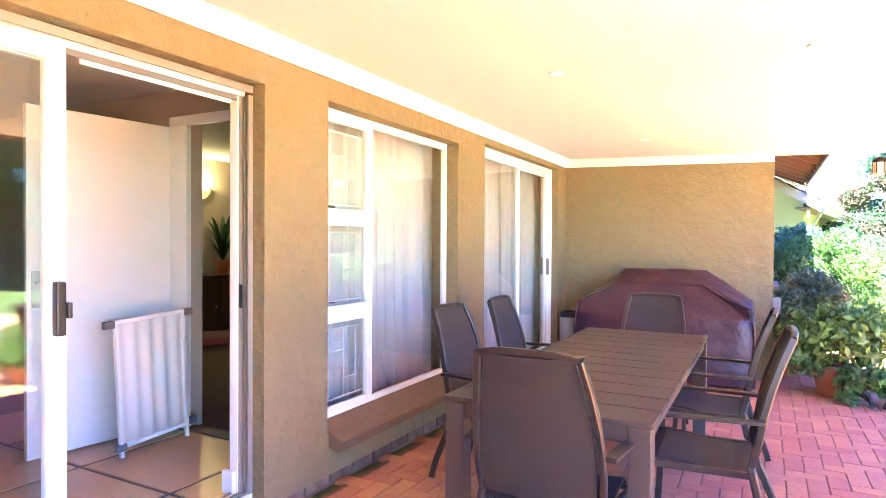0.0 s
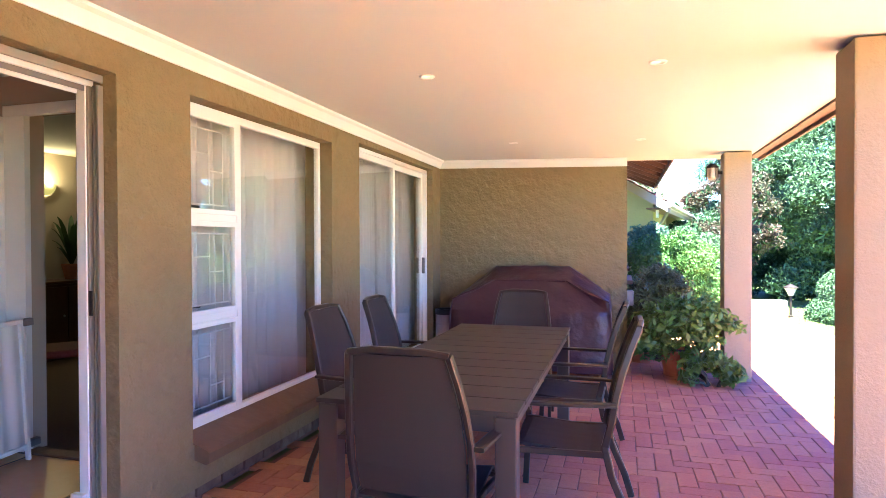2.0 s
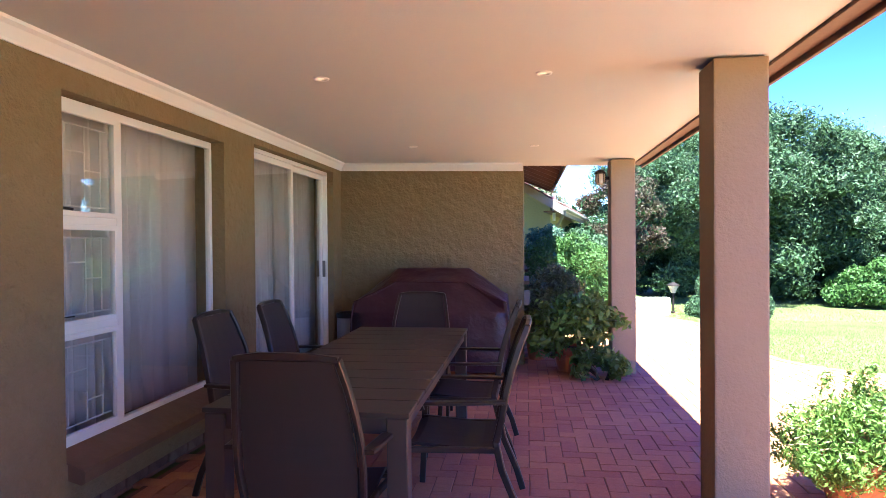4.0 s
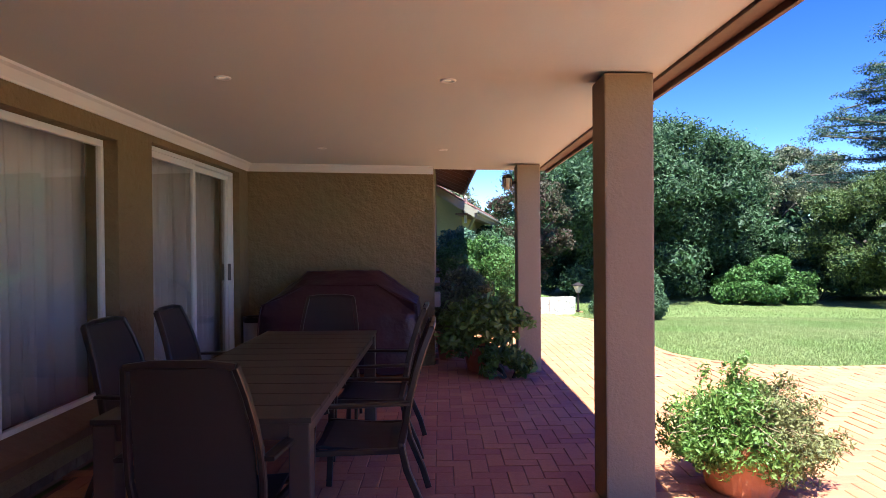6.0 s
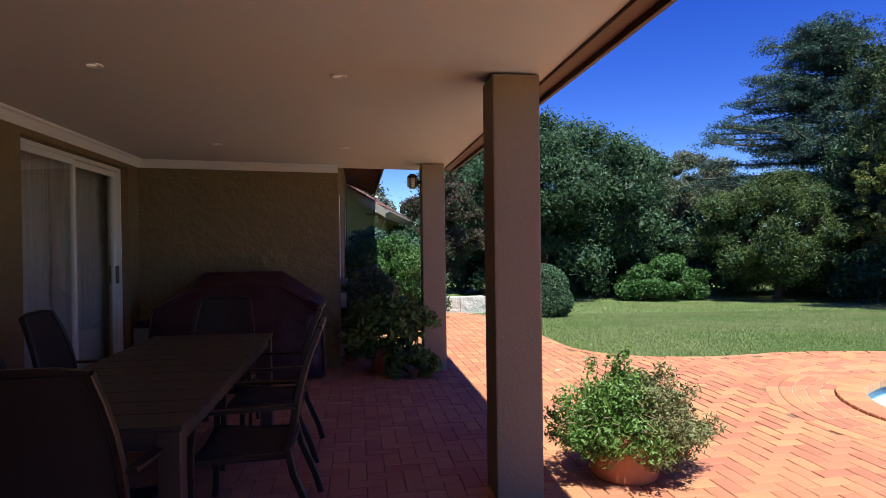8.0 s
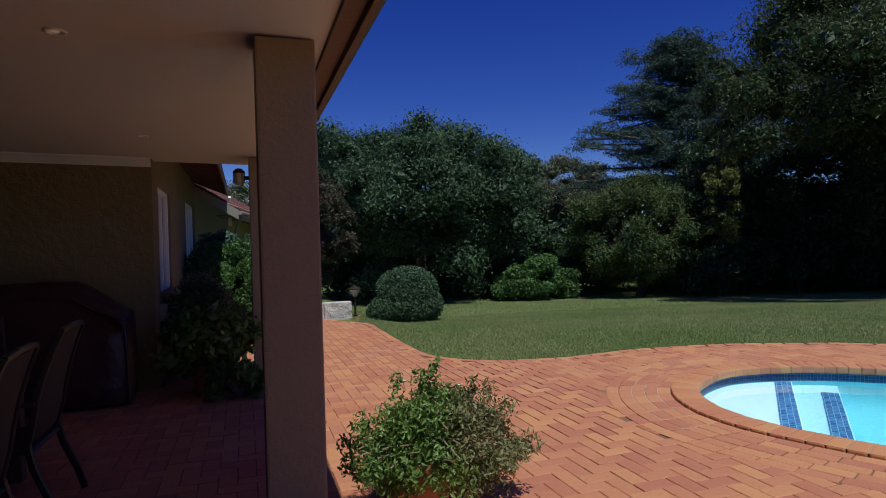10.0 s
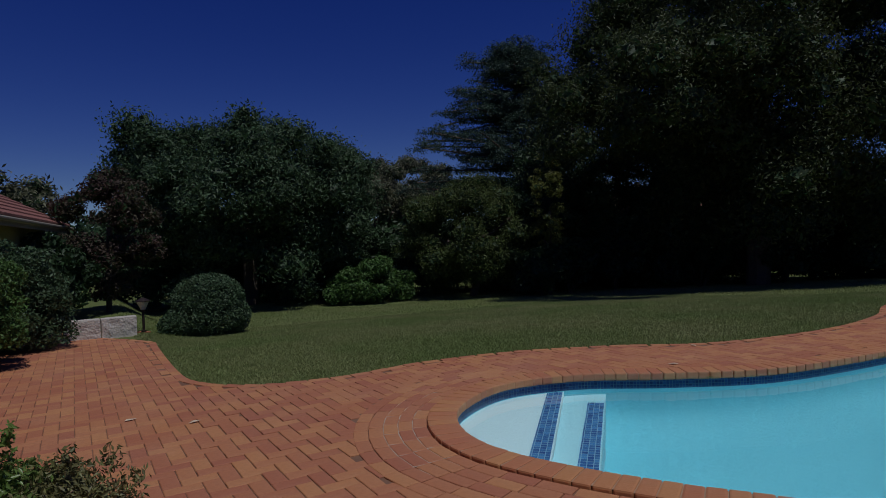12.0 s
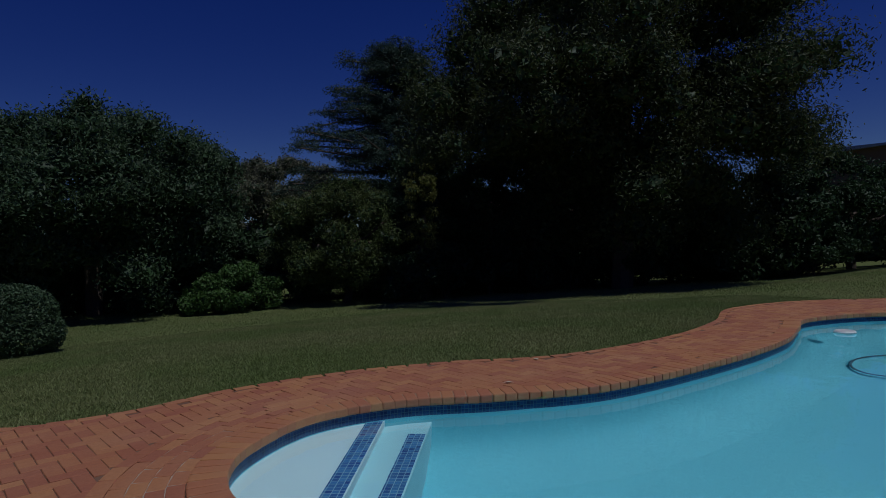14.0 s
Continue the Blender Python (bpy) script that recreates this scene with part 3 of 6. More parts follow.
for k in range(3):
    a, b = levels[k] + (0.022 if k else 0), levels[k + 1] - (0.022 if k < 2 else 0)
    if k:
        bar(window, "transom", XF - 0.02, XF + 0.022, y0 + 0.035, ym - 0.022, levels[k] - 0.022, levels[k] + 0.022)
    cas = part("casement", boxm(XF + 0.002, XF + 0.030, y0 + 0.035, ym - 0.022, b - 0.030, b, bevel=0.003), WHITE, window)
    for q in ((y0 + 0.035, y0 + 0.062, a, b - 0.030), (ym - 0.048, ym - 0.022, a, b - 0.030)):
        part("stile", boxm(XF + 0.002, XF + 0.030, *q, bevel=0.003), WHITE, cas)
    part("rail", boxm(XF + 0.002, XF + 0.030, y0 + 0.062, ym - 0.048, a, a + 0.03, bevel=0.003), WHITE, cas)
    pane(cas, XF + 0.012, y0 + 0.062, ym - 0.048, a + 0.03, b - 0.03)
    bm = bmesh.new()
    sweep(bm, [(XF - 0.03, y0 + 0.10, a + 0.045), (XF - 0.05, y0 + 0.16, a + 0.05), (XF - 0.05, y0 + 0.26, a + 0.045)], 0.008, 0.008)
    part("stay", bm, BLACK, window)
    # burglar bars
    ya, yb = y0 + 0.05, ym - 0.04
    w, h = yb - ya, b - a
    step = 0.30 if k == 0 else 0.45
    lines = [((0, 0.10), (1, 0.10)), ((0, 0.87), (1, 0.87)), ((0.24, 0.10), (0.24, 0.87)), ((0.56, 0.10), (0.56, 0.87)), ((0.84, 0.10), (0.84, 0.87)), ((0.24, 0.62), (0.56, 0.62)), ((0.56, step), (0.84, step))]
    for (u, v), (u2, v2) in lines:
        bm = bmesh.new()
        sweep(bm, [(XF - 0.016, ya + u * w, a + v * h), (XF - 0.016, ya + u2 * w, a + v2 * h)], 0.0052, 0.0052, 6)
        part("burglar_bar", bm, WHITE, window)
part("inner_sill", boxm(-2.36, XF - 0.022, 5.555, 7.245, 0.318, 0.372), DARKTILE, window, "dark tiled inner sill")


def curtain(y0, y1, z0, z1, folds, x=-2.40):
    n = int((y1 - y0) * 90)
    bm = bmesh.new()
    prev = None
    for i in range(n + 1):
        u = i / n
        y = y0 + (y1 - y0) * u
        ph = folds * 2 * math.pi * u + 1.9 * math.sin(5.1 * u + y0) + 1.1 * math.sin(17 * u + 2 * y0)
        row = []
        for k in range(7):
            t = k / 6
            amp = (0.030 + 0.022 * (1 - t)) * (1 + 0.45 * math.sin(9 * u + y0))
            row.append(bm.verts.new((x + amp * math.sin(ph + 0.25 * math.sin(3 * t + 9 * u)) + 0.008 * math.sin(2.3 * ph), y + 0.01 * math.sin(ph * 0.5 + 2 * t), z0 + (z1 - z0) * t)))
        if prev:
            for k in range(6):
                bm.faces.new((prev[k], row[k], row[k + 1], prev[k + 1]))
        prev = row
    ob = link("curtain", bm, CURTAIN, smooth=True)
    m = ob.modifiers.new("thick", "SOLIDIFY")
    m.thickness = 0.003
    return tagged(ob, "pale grey pleated curtain drawn behind the glass", "curtain", "curtains")


curtain(5.78, 7.78, 0.30, 2.36, 12, -2.505)
curtain(7.60, 8.88, 0.13, 2.40, 10, -2.505)
curtain(8.90, 10.26, 0.13, 2.40, 11, -2.505)


def glazed_leaf(parent, name, x, y0, y1, z0, z1, st=0.055):
    leaf = part(name, boxm(x - 0.018, x + 0.018, y0, y1, z1 - st, z1, bevel=0.003), WHITE, parent)
    part("bottom_rail", boxm(x - 0.018, x + 0.018, y0, y1, z0, z0 + st * 1.3, bevel=0.003), WHITE, leaf)
    part("stile", boxm(x - 0.018, x + 0.018, y0, y0 + st, z0 + st * 1.3, z1 - st, bevel=0.003), WHITE, leaf)
    part("stile", boxm(x - 0.018, x + 0.018, y1 - st, y1, z0 + st * 1.3, z1 - st, bevel=0.003), WHITE, leaf)
    pane(leaf, x, y0 + st, y1 - st, z0 + st * 1.3, z1 - st)
    return leaf


d2 = thing("door_2", "closed white aluminium sliding door with curtains behind", "sliding door", kind="structure")
a, b, c, d = 7.795, 9.995, 0.065, 2.345
bar(d2, "head", XF - 0.05, XF + 0.045, a, b, d - 0.04, d)
bar(d2, "sill_track", XF - 0.05, XF + 0.045, a, b, c, c + 0.03)
bar(d2, "jamb", XF - 0.05, XF + 0.045, a, a + 0.03, c + 0.03, d - 0.04)
bar(d2, "jamb", XF - 0.05, XF + 0.045, b - 0.03, b, c + 0.03, d - 0.04)
glazed_leaf(d2, "fixed_leaf", XF + 0.02, a + 0.03, 8.90, c + 0.032, d - 0.042)
lf = glazed_leaf(d2, "sliding_leaf", XF - 0.022, 8.845, b - 0.03, c + 0.032, d - 0.042)
part("handle", boxm(XF - 0.002, XF + 0.03, b - 0.075, b - 0.045, 1.05, 1.25, bevel=0.005), GREYPL, lf, "grey pull handle")

d1 = thing("door_1", "white aluminium sliding door standing open", "sliding door", kind="structure")
a, b, c, d = 2.755, 5.035, 0.105, 2.245
bar(d1, "head", XF - 0.05, XF - 0.012, a, b, d - 0.05, d)
bar(d1, "head", XF + 0.030, XF + 0.045, a, b, d - 0.038, d, material=JAMB)
bar(d1, "head_groove", XF - 0.012, XF + 0.030, a, b, d - 0.014, d, material=GROOVE, bevel=0, label="dark brown sliding groove")
bar(d1, "head_track", XF - 0.034, XF - 0.026, a + 0.03, b - 0.03, d - 0.075, d - 0.05, material=GREYPL, bevel=0)
bar(d1, "sill_track", XF - 0.05, XF + 0.045, a, b, c, c + 0.03)
for k in range(3):
    bar(d1, "track_rib", XF - 0.04 + 0.035 * k, XF - 0.034 + 0.035 * k, a, b, c + 0.03, c + 0.042, material=STEEL, bevel=0)
bar(d1, "jamb", XF - 0.05, XF + 0.045, a, a + 0.035, c + 0.03, d - 0.05)
bar(d1, "jamb", XF - 0.024, XF - 0.012, b - 0.034, b, c + 0.03, d - 0.05, material=JAMB, bevel=0.002)
bar(d1, "jamb", XF + 0.030, XF + 0.045, b - 0.030, b, c + 0.03, d - 0.05, material=JAMB, bevel=0.003)
bar(d1, "jamb_groove", XF - 0.012, XF + 0.030, b - 0.010, b, c + 0.03, d - 0.05, material=GROOVE, bevel=0, label="dark brown sliding groove")
bar(d1, "jamb_rib", XF + 0.006, XF + 0.012, b - 0.026, b - 0.010, c + 0.03, d - 0.05, material=JAMB, bevel=0)
part("strike", boxm(XF - 0.016, XF + 0.006, b - 0.038, b - 0.0345, 1.10, 1.22), BLACK, d1)
glazed_leaf(d1, "fixed_leaf", XF + 0.022, a + 0.035, 4.09, c + 0.044, d - 0.052, 0.075)
lf = glazed_leaf(d1, "sliding_leaf", XF - 0.024, a + 0.06, 4.118, c + 0.044, d - 0.052, 0.075)
bm = boxm(XF + 0.042, XF + 0.075, 4.035, 4.072, 1.085, 1.29, bevel=0.008)
box(bm, XF + 0.05, XF + 0.085, 4.072, 4.089, 1.15, 1.21, bevel=0.005)
part("pull_handle", bm, BLACK, lf, "dark plastic pull handle")
# white inner trim of the doorway
tr = thing("trim_door", "white timber lining inside the doorway", "door lining", kind="structure")
part("lining", boxm(-2.36, -2.304, 4.995, 5.034, 0.13, 2.20, bevel=0.004), WHITE, tr)
part("block", boxm(-2.385, -2.31, 4.965, 4.994, 0.13, 0.25, bevel=0.004), WHITE, tr)
part("rail", boxm(-2.345, -2.332, 4.2, 4.98, 2.155, 2.19, bevel=0.004), WHITE, tr)

# ---- hall and dining room behind the doors ----
FZ = 0.12


def room_wall(name, *a, holes=()):
    return tagged(wall_grid(name, *a, list(holes), ROOMWALL), "plain plastered inner wall", "wall")


room_wall("wall_hall_south", "y", 1.6, 1.7, -6.4, WX0 - 0.002, 0.0, 2.62)
room_wall("wall_hall_back", "x", -6.5, -6.4, 1.6, 10.5, 0.0, 2.62)
room_wall("wall_hall_dining", "y", 5.66, 5.76, -6.4, WX0 - 0.002, 0.0, 2.62, holes=[(-3.47, -2.62, -0.1, 2.27)])
room_wall("wall_dining_north", "y", 10.34, 10.44, -6.4, WX0 - 0.002, 0.0, 2.62)
tagged(link("ceiling_inside", boxm(-6.4, WX0 - 0.002, 1.7, 10.34, 2.52, 2.60), CEIL), "plain inside ceiling", "ceiling", kind="structure")
hf = tagged(link("floor_hall", boxm(-6.4, -2.335, 1.7, 5.66, 0.02, FZ - 0.006), DARKTILE), "beige tiled hall floor with dark border strips", "floor", kind="structure")
tagged(link("floor_dining", boxm(-6.4, WX0, 5.66, 10.34, 0.02, FZ + 0.002), CARPET), "brown carpeted dining room floor", "floor", kind="structure")
for (x0, x1) in ((-2.62, -2.345), (-3.40, -2.65), (-4.18, -3.43), (-4.96, -4.21)):
    for (u0, u1) in ((4.86, 5.60), (4.08, 4.83), (3.30, 4.05), (2.52, 3.27)):
        part("tile", boxm(x0, x1, u0, u1, 0.09, FZ, bevel=0.002), HALLTILE, hf)
part("threshold_strip", boxm(-3.47, -2.62, 5.60, 5.70, FZ - 0.01, FZ + 0.016, bevel=0.003), SILL, hf)
idr = thing("door_3", "open white inner door with lever handle", "door", pose(-3.65, 5.62, FZ, 0, 0, 83), kind="structure")
part("leaf", boxm(-0.90, 0.0, -0.02, 0.02, 0.012, 2.13, bevel=0.003), WHITE, idr)
part("plate", boxm(-0.875, -0.830, -0.027, -0.0205, 0.92, 1.14, bevel=0.002), STEEL, idr)
bm = bmesh.new()
sweep(bm, [(-0.852, -0.027, 1.07), (-0.852, -0.06, 1.07), (-0.835, -0.066, 1.07), (-0.745, -0.066, 1.07)], 0.009, 0.009)
part("lever_handle", bm, STEEL, idr, "brushed steel lever handle")
fr = thing("door_frame", "white painted inner door frame", "door frame", kind="structure")
part("jamb", boxm(-3.645, -3.465, 5.62, 5.66, FZ, 2.25, bevel=0.003), WHITE, fr)
part("jamb", boxm(-2.645, -2.58, 5.62, 5.66, FZ, 2.25, bevel=0.003), WHITE, fr)
part("head", boxm(-3.645, -2.58, 5.62, 5.66, 2.25, 2.32, bevel=0.003), WHITE, fr)

gate = thing("safety_gate", "white retractable child safety gate leaning on the door", "safety gate", pose(-3.34, 5.54, FZ + 0.004, 0, -3, 90))
n = 40
bm = bmesh.new()
prev = None
for i in range(n + 1):
    u = i / n
    x = -0.50 * u
    col = [bm.verts.new((x, 0.008 * math.sin(u * 2 * math.pi * 5), z)) for z in (0.10, 0.3, 0.6, 0.84)]
    if prev:
        for k in range(3):
            bm.faces.new((prev[k], prev[k + 1], col[k + 1], col[k]))
    prev = col
part("mesh_panel", bm, LINER, gate, smooth=True).modifiers.new("thick", "SOLIDIFY").thickness = 0.003
part("top_rail", boxm(-0.50, 0.0, -0.012, 0.012, 0.84, 0.865, bevel=0.004), WHITE, gate)
part("bottom_rail", boxm(-0.50, 0.0, -0.012, 0.012, 0.075, 0.10, bevel=0.004), WHITE, gate)
for x, z in ((-0.56, 0.82), (-0.005, 0.82), (-0.52, 0.06), (-0.005, 0.075)):
    part("bracket", boxm(x, x + 0.065, -0.018, 0.018, z, z + 0.045, bevel=0.006), GREYPL, gate, "grey plastic bracket")
for x in (-0.485, -0.015):
    part("end_post", boxm(x - 0.01, x + 0.01, -0.014, 0.014, 0.0, 0.84, bevel=0.004), WHITE, gate)

sc = thing("wall_lamp", "lit half-bowl wall lamp of cream glass", "wall lamp", pose(-6.39, 8.18, 2.01))
bm = bmesh.new()
rings = []
for k in range(7):
    t = k / 6
    r = 0.03 + 0.13 * math.sin(t * math.pi / 2)
    rings.append([bm.verts.new((0.002 + r * 0.75 * math.sin(q), r * math.cos(q), 0.13 * (1 - math.cos(t * math.pi / 2)))) for q in np.linspace(0, math.pi, 13)])
for r, q in zip(rings, rings[1:]):
    for k in range(12):
        bm.faces.new((r[k], r[k + 1], q[k + 1], q[k]))
em = bpy.data.materials.new("lit_cream_glass")
em.use_nodes = True
ep = em.node_tree.nodes["Principled BSDF"]
ep.inputs["Base Color"].default_value = (0.8, 0.7, 0.45, 1)
ep.inputs["Emission Color"].default_value = (1.0, 0.74, 0.22, 1)
ep.inputs["Emission Strength"].default_value = 0.035
part("bowl", bm, em, sc, smooth=True)
bulb = bpy.data.lights.new("lamp_bulb", "POINT")
bulb.energy, bulb.color, bulb.shadow_soft_size = 1.0, (1.0, 0.72, 0.4), 0.05
bl = new("lamp_bulb", bulb)
bl.location = (-6.28, 8.18, 2.15)

dch = thing("dining_chair", "orange wooden dining chair with dark red upholstery", "chair", pose(-4.14, 6.50, FZ + 0.002, 0, 0, 140))
for x in (-0.2, 0.2):
    for y in (-0.2, 0.2):
        part("leg", boxm(x - 0.025, x + 0.025, y - 0.025, y + 0.025, 0, 0.44, bevel=0.004), WOOD, dch)
part("seat", boxm(-0.24, 0.24, -0.24, 0.24, 0.44, 0.50, bevel=0.02), REDSEAT, dch)
part("backrest", boxm(-0.23, 0.23, -0.27, -0.21, 0.50, 1.08, bevel=0.025), REDSEAT, dch)

# sideboard with a pot plant in the dining room
SBX, SBY = -6.16, 8.35
sb = thing("sideboard", "dark brown wooden sideboard against the dining room wall", "sideboard", pose(SBX, SBY, FZ + 0.002))
part("body", boxm(-0.22, 0.20, -0.72, 0.72, 0.06, 0.86, bevel=0.006), DARKWOOD, sb)
part("plinth", boxm(-0.20, 0.16, -0.70, 0.70, 0.0, 0.058), DARKWOOD, sb)
part("top", boxm(-0.225, 0.235, -0.75, 0.75, 0.862, 0.895, bevel=0.008), DARKWOOD, sb)
for k in range(3):
    y = -0.70 + 0.47 * k
    leaf = part("door", boxm(0.203, 0.222, y, y + 0.455, 0.09, 0.83, bevel=0.006), DARKWOOD, sb)
    bm = bmesh.new()
    lathe(bm, [(0.006, 0.0), (0.014, 0.012), (0.010, 0.022)], 12)
    bmesh.ops.rotate(bm, verts=bm.verts, matrix=Matrix.Rotation(math.radians(90), 3, "Y"))
    bmesh.ops.translate(bm, verts=bm.verts, vec=(0.222, y + 0.40, 0.50))
    part("knob", bm, STEEL, leaf, "small metal knob")
hp = thing("house_plant", "dark leafy house plant in a clay pot on the sideboard", "plant", pose(SBX, 8.36, FZ + 0.899))
bm = bmesh.new()
lathe(bm, [(0.07, 0.0), (0.10, 0.15), (0.11, 0.16), (0.11, 0.18), (0.09, 0.18)], 20)
part("pot", bm, TERRA, hp)
for k in range(16):
    a = 2.4 * k
    r, h = 0.17 + 0.016 * (k % 5), 1.15 - 0.05 * k
    bm = bmesh.new()
    side = Vector((-math.sin(a), math.cos(a), 0))
    prev = None
    for i in range(6):
        q = i / 5
        c = Vector((r * q * math.cos(a), r * q * math.sin(a), 0.16 + h * (q - 0.45 * q * q)))
        w = 0.034 * math.sin(math.pi * min(0.08 + 0.92 * q, 0.995)) + 0.002
        row = [bm.verts.new(c - side * w), bm.verts.new(c + Vector((0, 0, -0.006))), bm.verts.new(c + side * w)]
        if prev:
            for g in (0, 1):
                bm.faces.new((prev[g], prev[g + 1], row[g + 1], row[g]))
        prev = row
    part("leaf", bm, LEAF_DARK, hp)

# small box on the wall round the corner of the end wall
wb = thing("wall_box", "small pale plastic service box on the wall corner", "wall box", pose(0.19, 10.66, 0.64))
part("case", boxm(0.0, 0.07, -0.06, 0.06, 0.0, 0.19, bevel=0.008), JAMB, wb)
part("lid", boxm(0.072, 0.080, -0.052, 0.052, 0.012, 0.178, bevel=0.003), JAMB, wb)

# ---- table ----
TX0, TX1, TY0, TY1, TZ = -1.185, -0.268, 5.17, 7.74, 0.745
table = thing("outdoor_table", "long taupe slatted outdoor dining table with metal legs", "table", pose((TX0 + TX1) / 2, (TY0 + TY1) / 2, 0))
hw, hl = (TX1 - TX0) / 2, (TY1 - TY0) / 2
slat = None
ns = 12
for k in range(ns):
    q0 = -hl + 2 * hl * k / ns
    q1 = q0 + 2 * hl / ns - 0.009
    if slat is None:
        slat = boxm(-hw, hw, 0, q1 - q0, -0.011, 0.011, bevel=0.002)
        me = bpy.data.meshes.new("slat")
        slat.to_mesh(me)
        slat.free()
        me.materials.append(TABLE)
    ob = new("slat", me)
    ob.parent = table
    ob.matrix_basis = pose(0, q0, TZ - 0.011)
for x in (-1, 1):
    for y in (-1, 1):
        cx, cy = x * (hw - 0.052), y * (hl - 0.052)
        g = float(gz(table.location.x + cx, table.location.y + cy))
        part("leg", boxm(cx - 0.045, cx + 0.045, cy - 0.045, cy + 0.045, g, TZ - 0.026, bevel=0.006), TFRAME, table)
    part("apron", boxm(x * (hw - 0.035) - 0.012, x * (hw - 0.035) + 0.012, -hl + 0.1, hl - 0.1, TZ - 0.095, TZ - 0.026, bevel=0.003), TFRAME, table)
for y in (-1, 1):
    part("apron", boxm(-hw + 0.1, hw - 0.1, y * (hl - 0.03) - 0.012, y * (hl - 0.03) + 0.012, TZ - 0.095, TZ - 0.026, bevel=0.003), TFRAME, table)


# ---- chairs ----
def sheet_strip(bm, rows, thick):
    """rows: (half width, y, z, bow) from one end to the other; bow sinks the middle."""
    front, back = [], []
    for w, y, z, bow, ny, nz in rows:
        for store, s in ((front, 0.5), (back, -0.5)):
            store.append([bm.verts.new((w * u, y + ny * (s * thick - bow * (1 - u * u)), z + nz * (s * thick - bow * (1 - u * u)))) for u in (-1, -0.6, -0.2, 0.2, 0.6, 1)])
    for r, q in zip(front, front[1:]):
        for k in range(5):
            bm.faces.new((r[k], r[k + 1], q[k + 1], q[k]))
    for r, q in zip(back, back[1:]):
        for k in range(5):
            bm.faces.new((r[k + 1], r[k], q[k], q[k + 1]))
    for i in range(len(rows) - 1):
        bm.faces.new((front[i][0], front[i + 1][0], back[i + 1][0], back[i][0]))
        bm.faces.new((front[i][5], back[i][5], back[i + 1][5], front[i + 1][5]))
    bm.faces.new(front[0] + back[0][::-1])
    bm.faces.new(front[-1][::-1] + back[-1])


def sling_chair():
    ch = thing("garden_chair", "high-backed taupe sling garden chair with brown metal frame", "chair", pose(0, 0, 0), "chairs round the table")
    back_line = [(-0.195, 0.44), (-0.225, 0.56), (-0.245, 0.68), (-0.275, 0.80), (-0.315, 0.92), (-0.360, 1.03)]
    widths = [0.235, 0.243, 0.240, 0.228, 0.210, 0.188]
    bm = bmesh.new()
    sheet_strip(bm, [(w - 0.012, y, z, 0.012, 0.94, 0.33) for w, (y, z) in zip(widths, back_line)], 0.012)
    part("backrest", bm, SLING, ch, smooth=False)
    seat_line = [(-0.20, 0.405), (-0.12, 0.395), (0.0, 0.40), (0.12, 0.412), (0.22, 0.418), (0.265, 0.405), (0.28, 0.375)]
    bm = bmesh.new()
    sheet_strip(bm, [(0.238, y, z, 0.012, 0.0 if y < 0.25 else 0.5, 1.0 if y < 0.25 else 0.8) for y, z in seat_line], 0.014)
    part("seat", bm, SLING, ch)
    for s in (-1, 1):
        bm = bmesh.new()
        sweep(bm, [(s * 0.262, -0.335, 0.0), (s * 0.262, -0.30, 0.12), (s * 0.258, -0.225, 0.30), (s * 0.252, -0.198, 0.42)] + [(s * (w + 0.012), y, z) for w, (y, z) in zip(widths, back_line)], 0.013, 0.019, 8, True)
        part("back_post", bm, CFRAME, ch)
        bm = bmesh.new()
        sweep(bm, [(s * 0.305, 0.275, 0.0), (s * 0.305, 0.262, 0.25), (s * 0.305, 0.255, 0.50), (s * 0.307, 0.245, 0.585), (s * 0.308, 0.215, 0.622), (s * 0.308, 0.17, 0.632)], 0.013, 0.018, 8, True)
        part("front_leg", bm, CFRAME, ch)
        bm = bmesh.new()
        sweep(bm, [(s * 0.310, 0.285, 0.640), (s * 0.310, 0.20, 0.650), (s * 0.305, 0.0, 0.652), (s * 0.278, -0.245, 0.655)], 0.028, 0.010, 8, True)
        part("armrest", bm, CFRAME, ch)
        bm = bmesh.new()
        sweep(bm, [(s * 0.252, -0.21, 0.40), (s * 0.250, 0.0, 0.395), (s * 0.292, 0.262, 0.405)], 0.012, 0.016, 8, True)
        part("seat_rail", bm, CFRAME, ch)
    bm = bmesh.new()
    sweep(bm, [(-0.200, -0.360, 1.028), (-0.10, -0.372, 1.043), (0.10, -0.372, 1.043), (0.200, -0.360, 1.028)], 0.014, 0.014, 8, True)
    part("top_rail", bm, CFRAME, ch)
    bm = bmesh.new()
    sweep(bm, [(-0.25, -0.205, 0.385), (0.25, -0.205, 0.385)], 0.012, 0.012)
    part("cross_bar", bm, CFRAME, ch)
    bm = bmesh.new()
    sweep(bm, [(-0.295, 0.262, 0.37), (0.295, 0.262, 0.37)], 0.012, 0.012)
    part("cross_bar", bm, CFRAME, ch)
    return ch


chair = sling_chair()
places = [(-0.665, 5.20, 0), (-0.71, 7.72, 180), (-0.14, 6.06, 91), (-0.20, 7.12, 89), (-1.37, 6.26, -91), (-1.36, 7.10, -88)]
for k, (x, y, r) in enumerate(places):
    m = pose(x, y, float(gz(x, y)) + 0.001, 0, 0, r)
    if k:
        copy_thing(chair, m)
    else:
        chair.matrix_basis = m

